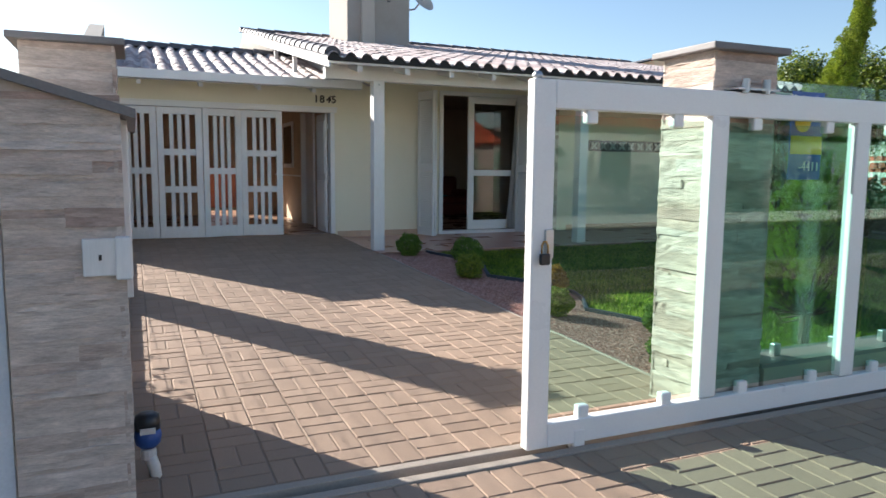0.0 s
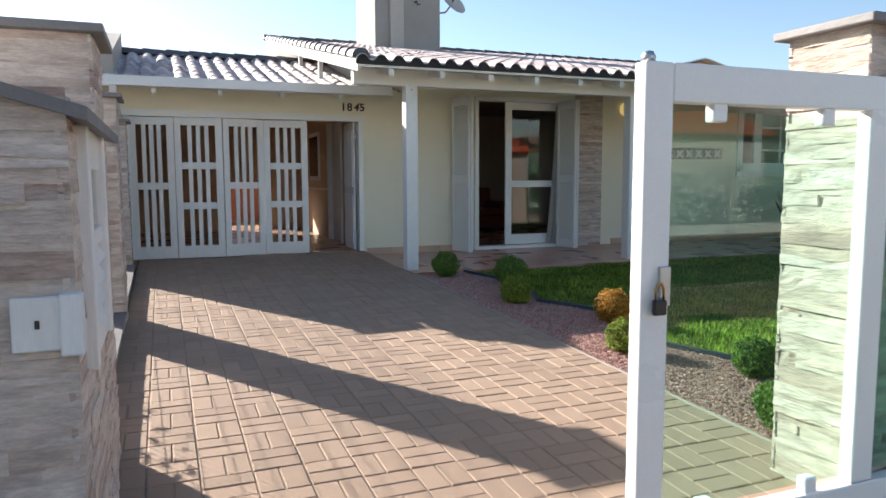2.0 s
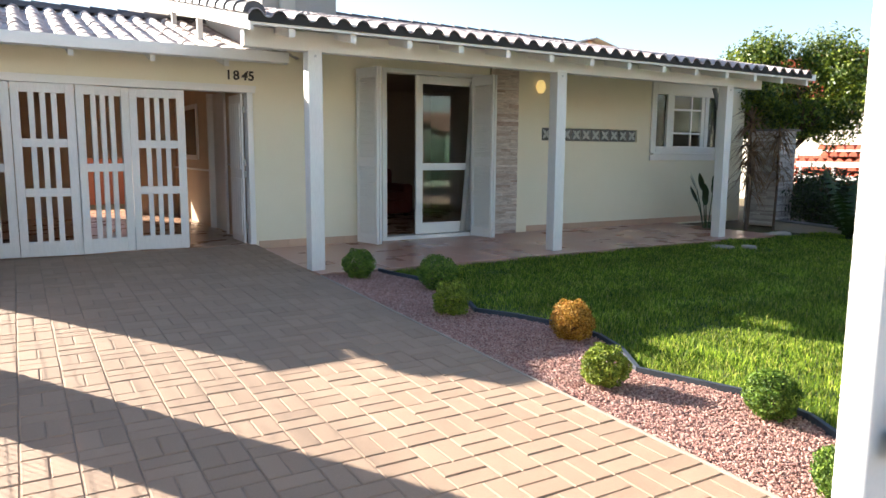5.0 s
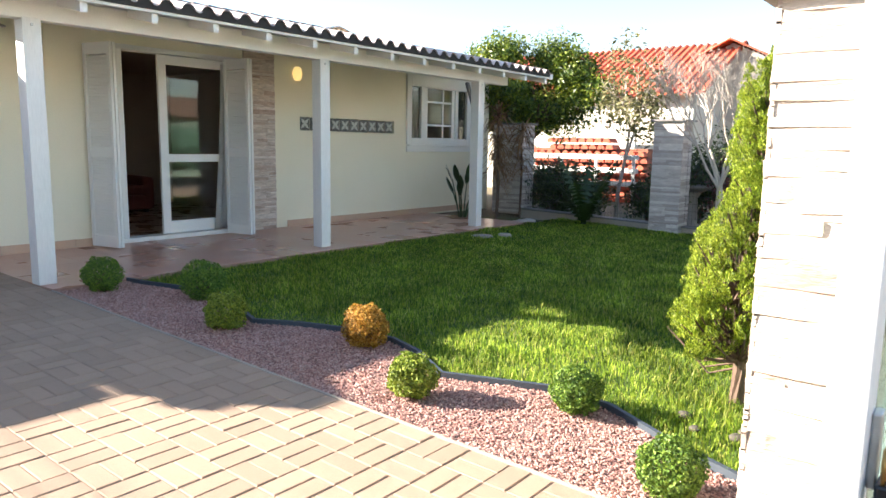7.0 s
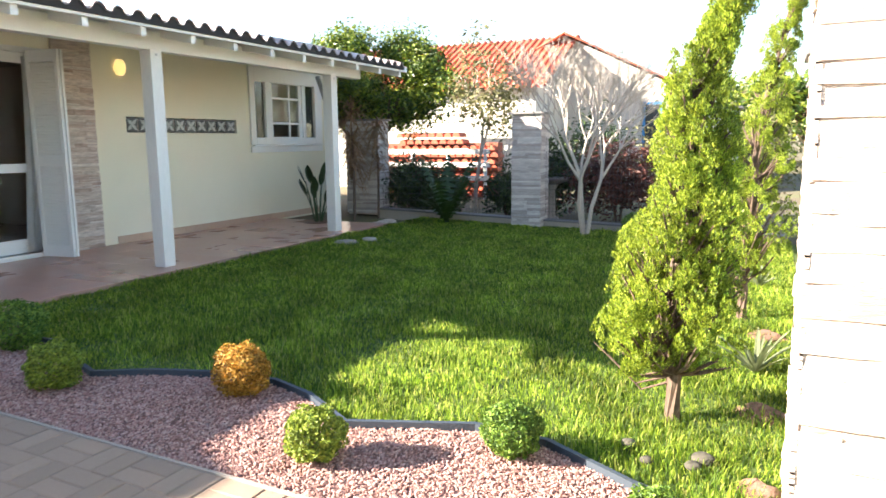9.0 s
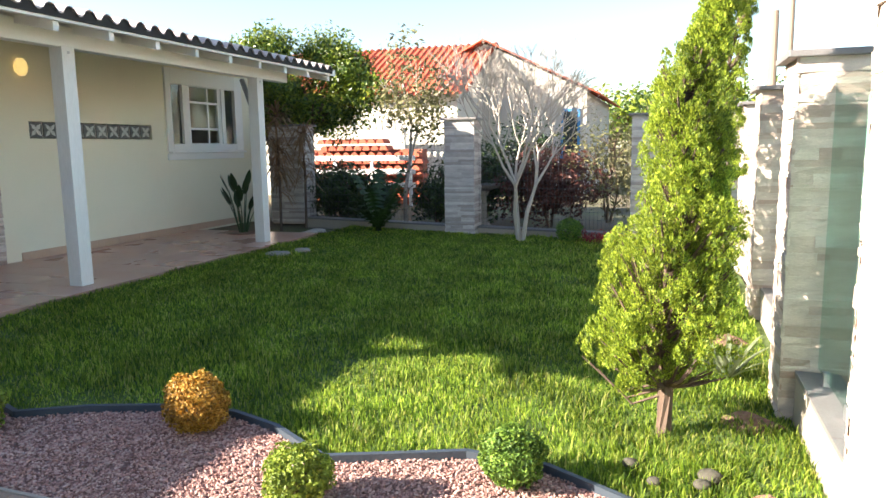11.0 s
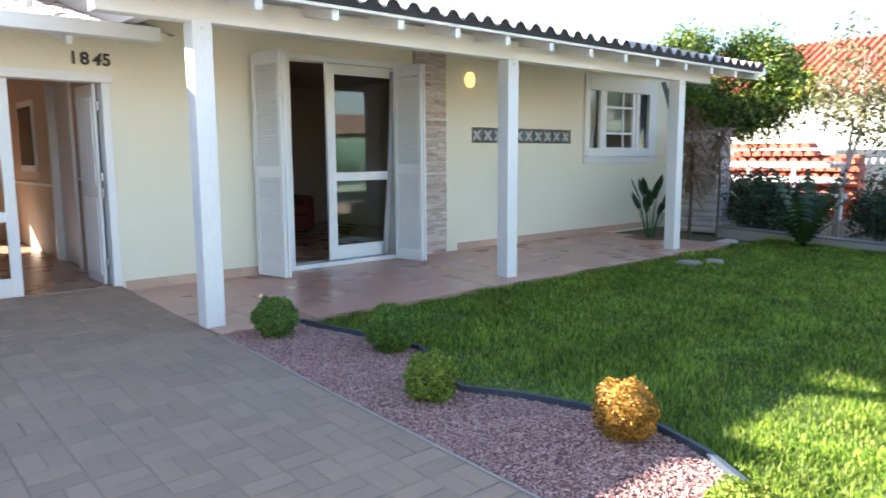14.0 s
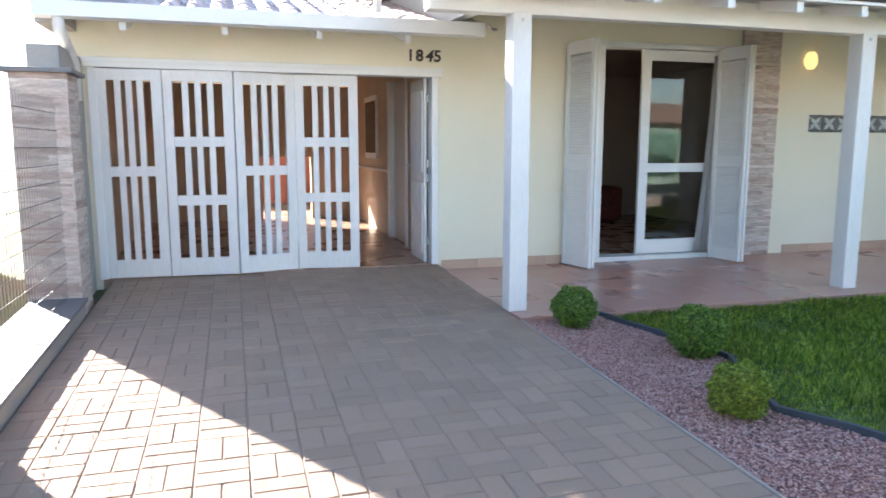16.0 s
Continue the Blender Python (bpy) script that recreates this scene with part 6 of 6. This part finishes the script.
two_m, tv2, tf2 = tile_mesh("roof_tile", 0.42, PITCH, M_ROOF, CSL)
for r in range(8):
    y = CY - 0.04 + r * STEP
    for c in range(18):
        x = -0.33 + c * PITCH
        ob = new("roof_tile", two_m)
        ob.parent, ob.location = roof_2, (x + random.uniform(-0.006, 0.006) - 1.5, y - CY, car_z(y) - CZ + random.uniform(-0.004, 0.004) - 0.02)


def ridge_row(parent, a, b, axis, zf, group_):
    n = int(abs(b - a) / 0.34)
    for i in range(n):
        u = a + (b - a) * i / n
        bm_ = bmesh.new()
        V = []
        for s, rr in ((0.0, 0.105), (0.38, 0.085)):
            for an in np.linspace(0, math.pi, 9):
                off, h_ = rr * math.cos(an), rr * math.sin(an)
                V.append(bm_.verts.new((u + s, group_ + off, zf(u + s) + h_) if axis == "x" else (group_ + off, u + s, zf(u + s) + h_)))
        for q in range(8):
            bm_.faces.new((V[q], V[q + 1], V[9 + q + 1], V[9 + q]))
        bm_.faces.new(V[:9])
        bmesh.ops.recalc_face_normals(bm_, faces=bm_.faces[:])
        part("ridge_tile", bm_, M_RIDGE, parent)


ridge_row(roof_1, 2.30, 12.3, "x", lambda u: roof_z(RY) - 0.005, RY)
ridge_row(roof_2, -0.25, 3.2, "x", lambda u: car_z(CRY) - 0.005, CRY)
ridge_row(roof_1, 8.55, 15.5, "y", lambda u: roof_z(u) + 0.0, 2.40)


# ---- porch tiles and skirting ----
tx, ty = np.arange(3.07, 10.6, 0.40), np.arange(8.76, 10.9, 0.395)
tile_bm = box(0.0015, 0.3985, 0.0015, 0.3935, -0.012, 0.0)
tile_me = bpy.data.meshes.new("floor_tile")
tile_bm.to_mesh(tile_me)
tile_bm.free()
tile_me.materials.append(M_TILE)
for x in tx:
    for y in ty:
        ob = new("floor_tile", tile_me)
        ob.parent, ob.location = porch_floor, (x, y, PZ + random.uniform(-0.0002, 0.0002))
skirting = thing("baseboard", (7.5, FY, PZ), "pinkish tile skirting along the front wall", "skirting", kind="structure")
x = 3.09
while x < 11.9:
    if not DL - 0.3 < x < DR:
        x1 = min(x + 0.39, 11.95)
        if x < DL and x1 > DL - 0.02:
            x1 = DL - 0.02
        if not 6.3 <= x < 7.05:
            part("skirting_tile", box(x + 0.001, x1 - 0.001, FY - 0.012, FY - 0.001, PZ, PZ + 0.10, bevel=0.002), M_SKIRT, skirting)
    x += 0.39
strips(strip_ob, "y-", 6.64, 7.15, PZ, 2.95, FY - 0.03, M_STONE, True)

# ---- pavers ----
PW, PJ = 0.22, 0.0024
flat_bm = bmesh.new()


def paver_mesh(name, w, d):
    bm_ = box(-w / 2 + PJ, w / 2 - PJ, -d / 2 + PJ, d / 2 - PJ, -0.06, 0.0)
    top = [e for e in bm_.edges if all(v.co.z > -0.01 for v in e.verts)]
    bmesh.ops.bevel(bm_, geom=top, offset=0.005, segments=1, affect="EDGES")
    bmesh.ops.delete(bm_, geom=[f_ for f_ in bm_.faces if all(v.co.z < -0.05 for v in f_.verts)], context="FACES")
    me_ = bpy.data.meshes.new(name)
    bm_.to_mesh(me_)
    bm_.free()
    me_.materials.append(M_PAVER)
    return me_


lying, standing = paver_mesh("paver", PW, PW / 2), paver_mesh("paver", PW / 2, PW)


def mesh_arrays(me_):
    return np.array([v.co[:] for v in me_.vertices]), [tuple(p.vertices) for p in me_.polygons]


arrays = {0: mesh_arrays(lying), 1: mesh_arrays(standing)}


def pave(parent, x0, x1, y0, y1, near):
    """Basket weave of pavers; near(x, y) picks those that are objects of their own."""
    V, F, n0_ = [], [], 0
    nx, ny = int(round((x1 - x0) / PW)), int(round((y1 - y0) / PW))
    for i in range(nx):
        for j in range(ny):
            cx, cy = x0 + (i + 0.5) * PW, y0 + (j + 0.5) * PW
            up = (i + j) % 2
            for s in (-1, 1):
                px, py = (cx + s * PW / 4, cy) if up else (cx, cy + s * PW / 4)
                z = gz(py) + random.uniform(-0.002, 0.002)
                tilt = (random.uniform(-0.006, 0.006), random.uniform(-0.006, 0.006))
                if near(px, py):
                    ob_ = new("paver", standing if up else lying)
                    ob_.parent, ob_.location = parent, (px, py, z)
                    ob_.rotation_euler = (0.03 + tilt[0] if py > 0 else tilt[0], tilt[1], 0)
                else:
                    v_, f_ = arrays[up]
                    w_ = v_ + np.array((px, py, z))
                    w_[:, 2] += (0.03 if py > 0 else 0) * v_[:, 1] + tilt[0] * v_[:, 1] + tilt[1] * v_[:, 0]
                    V.append(w_)
                    F += [tuple(n0_ + q for q in g) for g in f_]
                    n0_ += len(v_)
    me_ = bpy.data.meshes.new("pavers")
    me_.from_pydata(np.concatenate(V).tolist(), [], F)
    me_.materials.append(M_PAVER_I)
    ob_ = new("pavers", me_)
    ob_.parent = parent
    ob_["kind"] = "stuff"


pave(driveway, -0.027, 3.053, 2.84, 10.98, lambda x, y: 3.3 < y < 5.3)
pave(pavement, -1.027, 8.983, -1.54, 2.64, lambda x, y: 0.3 < x < 3.3 and y > 1.7)

# ---- gravel ----
ico = bmesh.new()
bmesh.ops.create_icosphere(ico, subdivisions=1, radius=1.0)
ico_v, ico_f = np.array([v.co[:] for v in ico.verts]), np.array([[v.index for v in f_.verts] for f_ in ico.faces])
ico.free()
V, F, n0 = [], [], 0
for k in range(60000):
    y = random.uniform(3.20, 8.74)
    x = random.uniform(3.07, 4.07)
    if x > edge_x(y) - 0.015:
        continue
    s = random.uniform(0.0038, 0.0078)
    sc = np.array((s * random.uniform(0.8, 1.4), s * random.uniform(0.7, 1.1), s * random.uniform(0.5, 0.85)))
    a = random.uniform(0, 6.28)
    rot = np.array(((math.cos(a), -math.sin(a), 0), (math.sin(a), math.cos(a), 0), (0, 0, 1)))
    jig = ico_v * (1 + RNG.uniform(-0.38, 0.38, (12, 1)))
    V.append((jig * sc) @ rot.T + np.array((x, y, gz(y) - 0.020 + random.uniform(0, 0.013))))
    F.append(ico_f + n0)
    n0 += 12
gravel = soup("gravel", np.concatenate(V), np.concatenate(F), M_PEBBLE, at=(3.5, 6.0, 0.25))
tagged(gravel, "pink crushed-stone gravel heaped beside the driveway", "gravel", kind="stuff")

# ---- grass ----
N = 240000
gx_, gy_ = RNG.uniform(3.5, 12.0, N), RNG.uniform(2.95, 8.75, N)
keep = np.array([x > edge_x(y) + 0.02 and (x < 8 or r < 0.75) for x, y, r in zip(gx_, gy_, RNG.random(N))])
gx_, gy_ = gx_[keep], gy_[keep]
clump = np.array([noise.noise(Vector((x * 3.1, y * 3.1, 0.3))) for x, y in zip(gx_, gy_)])
h_ = (0.020 + 0.028 * (clump + 0.5).clip(0, 1)) * RNG.uniform(0.6, 1.5, len(gx_))
long_ = RNG.random(len(gx_)) < 0.06 * (gy_ < 6)
h_[long_] *= 1.8
a_ = RNG.uniform(0, 2 * math.pi, len(gx_))
z_ = 0.085 + 0.03 * gy_ - 0.045
bend = RNG.uniform(0.2, 1.1, len(gx_)) * h_
base = np.stack([gx_, gy_, z_], 1)
side = np.stack([-np.sin(a_), np.cos(a_), 0 * a_], 1) * (RNG.uniform(0.0022, 0.0045, len(gx_)) * (1 + 0.10 * (gx_ - 4).clip(0)))[:, None]
out = np.stack([np.cos(a_), np.sin(a_), 0 * a_], 1)
mid = base + out * (bend * 0.35)[:, None] + np.stack([0 * a_, 0 * a_, h_ * 0.65 + 0.015], 1)
tip = base + out * bend[:, None] + np.stack([0 * a_, 0 * a_, h_ + 0.015], 1)
vs = np.stack([base - side, base + side, mid + side * 0.8, mid - side * 0.8, tip], 1).reshape(-1, 3)
i_ = np.arange(len(gx_))[:, None] * 5
me = bpy.data.meshes.new("grass")
me.from_pydata((vs - np.array((7, 6, 0.25))).tolist(), [], [tuple(r) for r in (i_ + np.array((0, 1, 2, 3))).tolist()] + [tuple(r) for r in (i_ + np.array((3, 2, 4))).tolist()])
me.materials.append(M_GRASS)
grass = new("grass", me)
grass.location = (7, 6, 0.25)
tagged(grass, "short green lawn grass with longer tufts near the edging", "grass", kind="stuff")
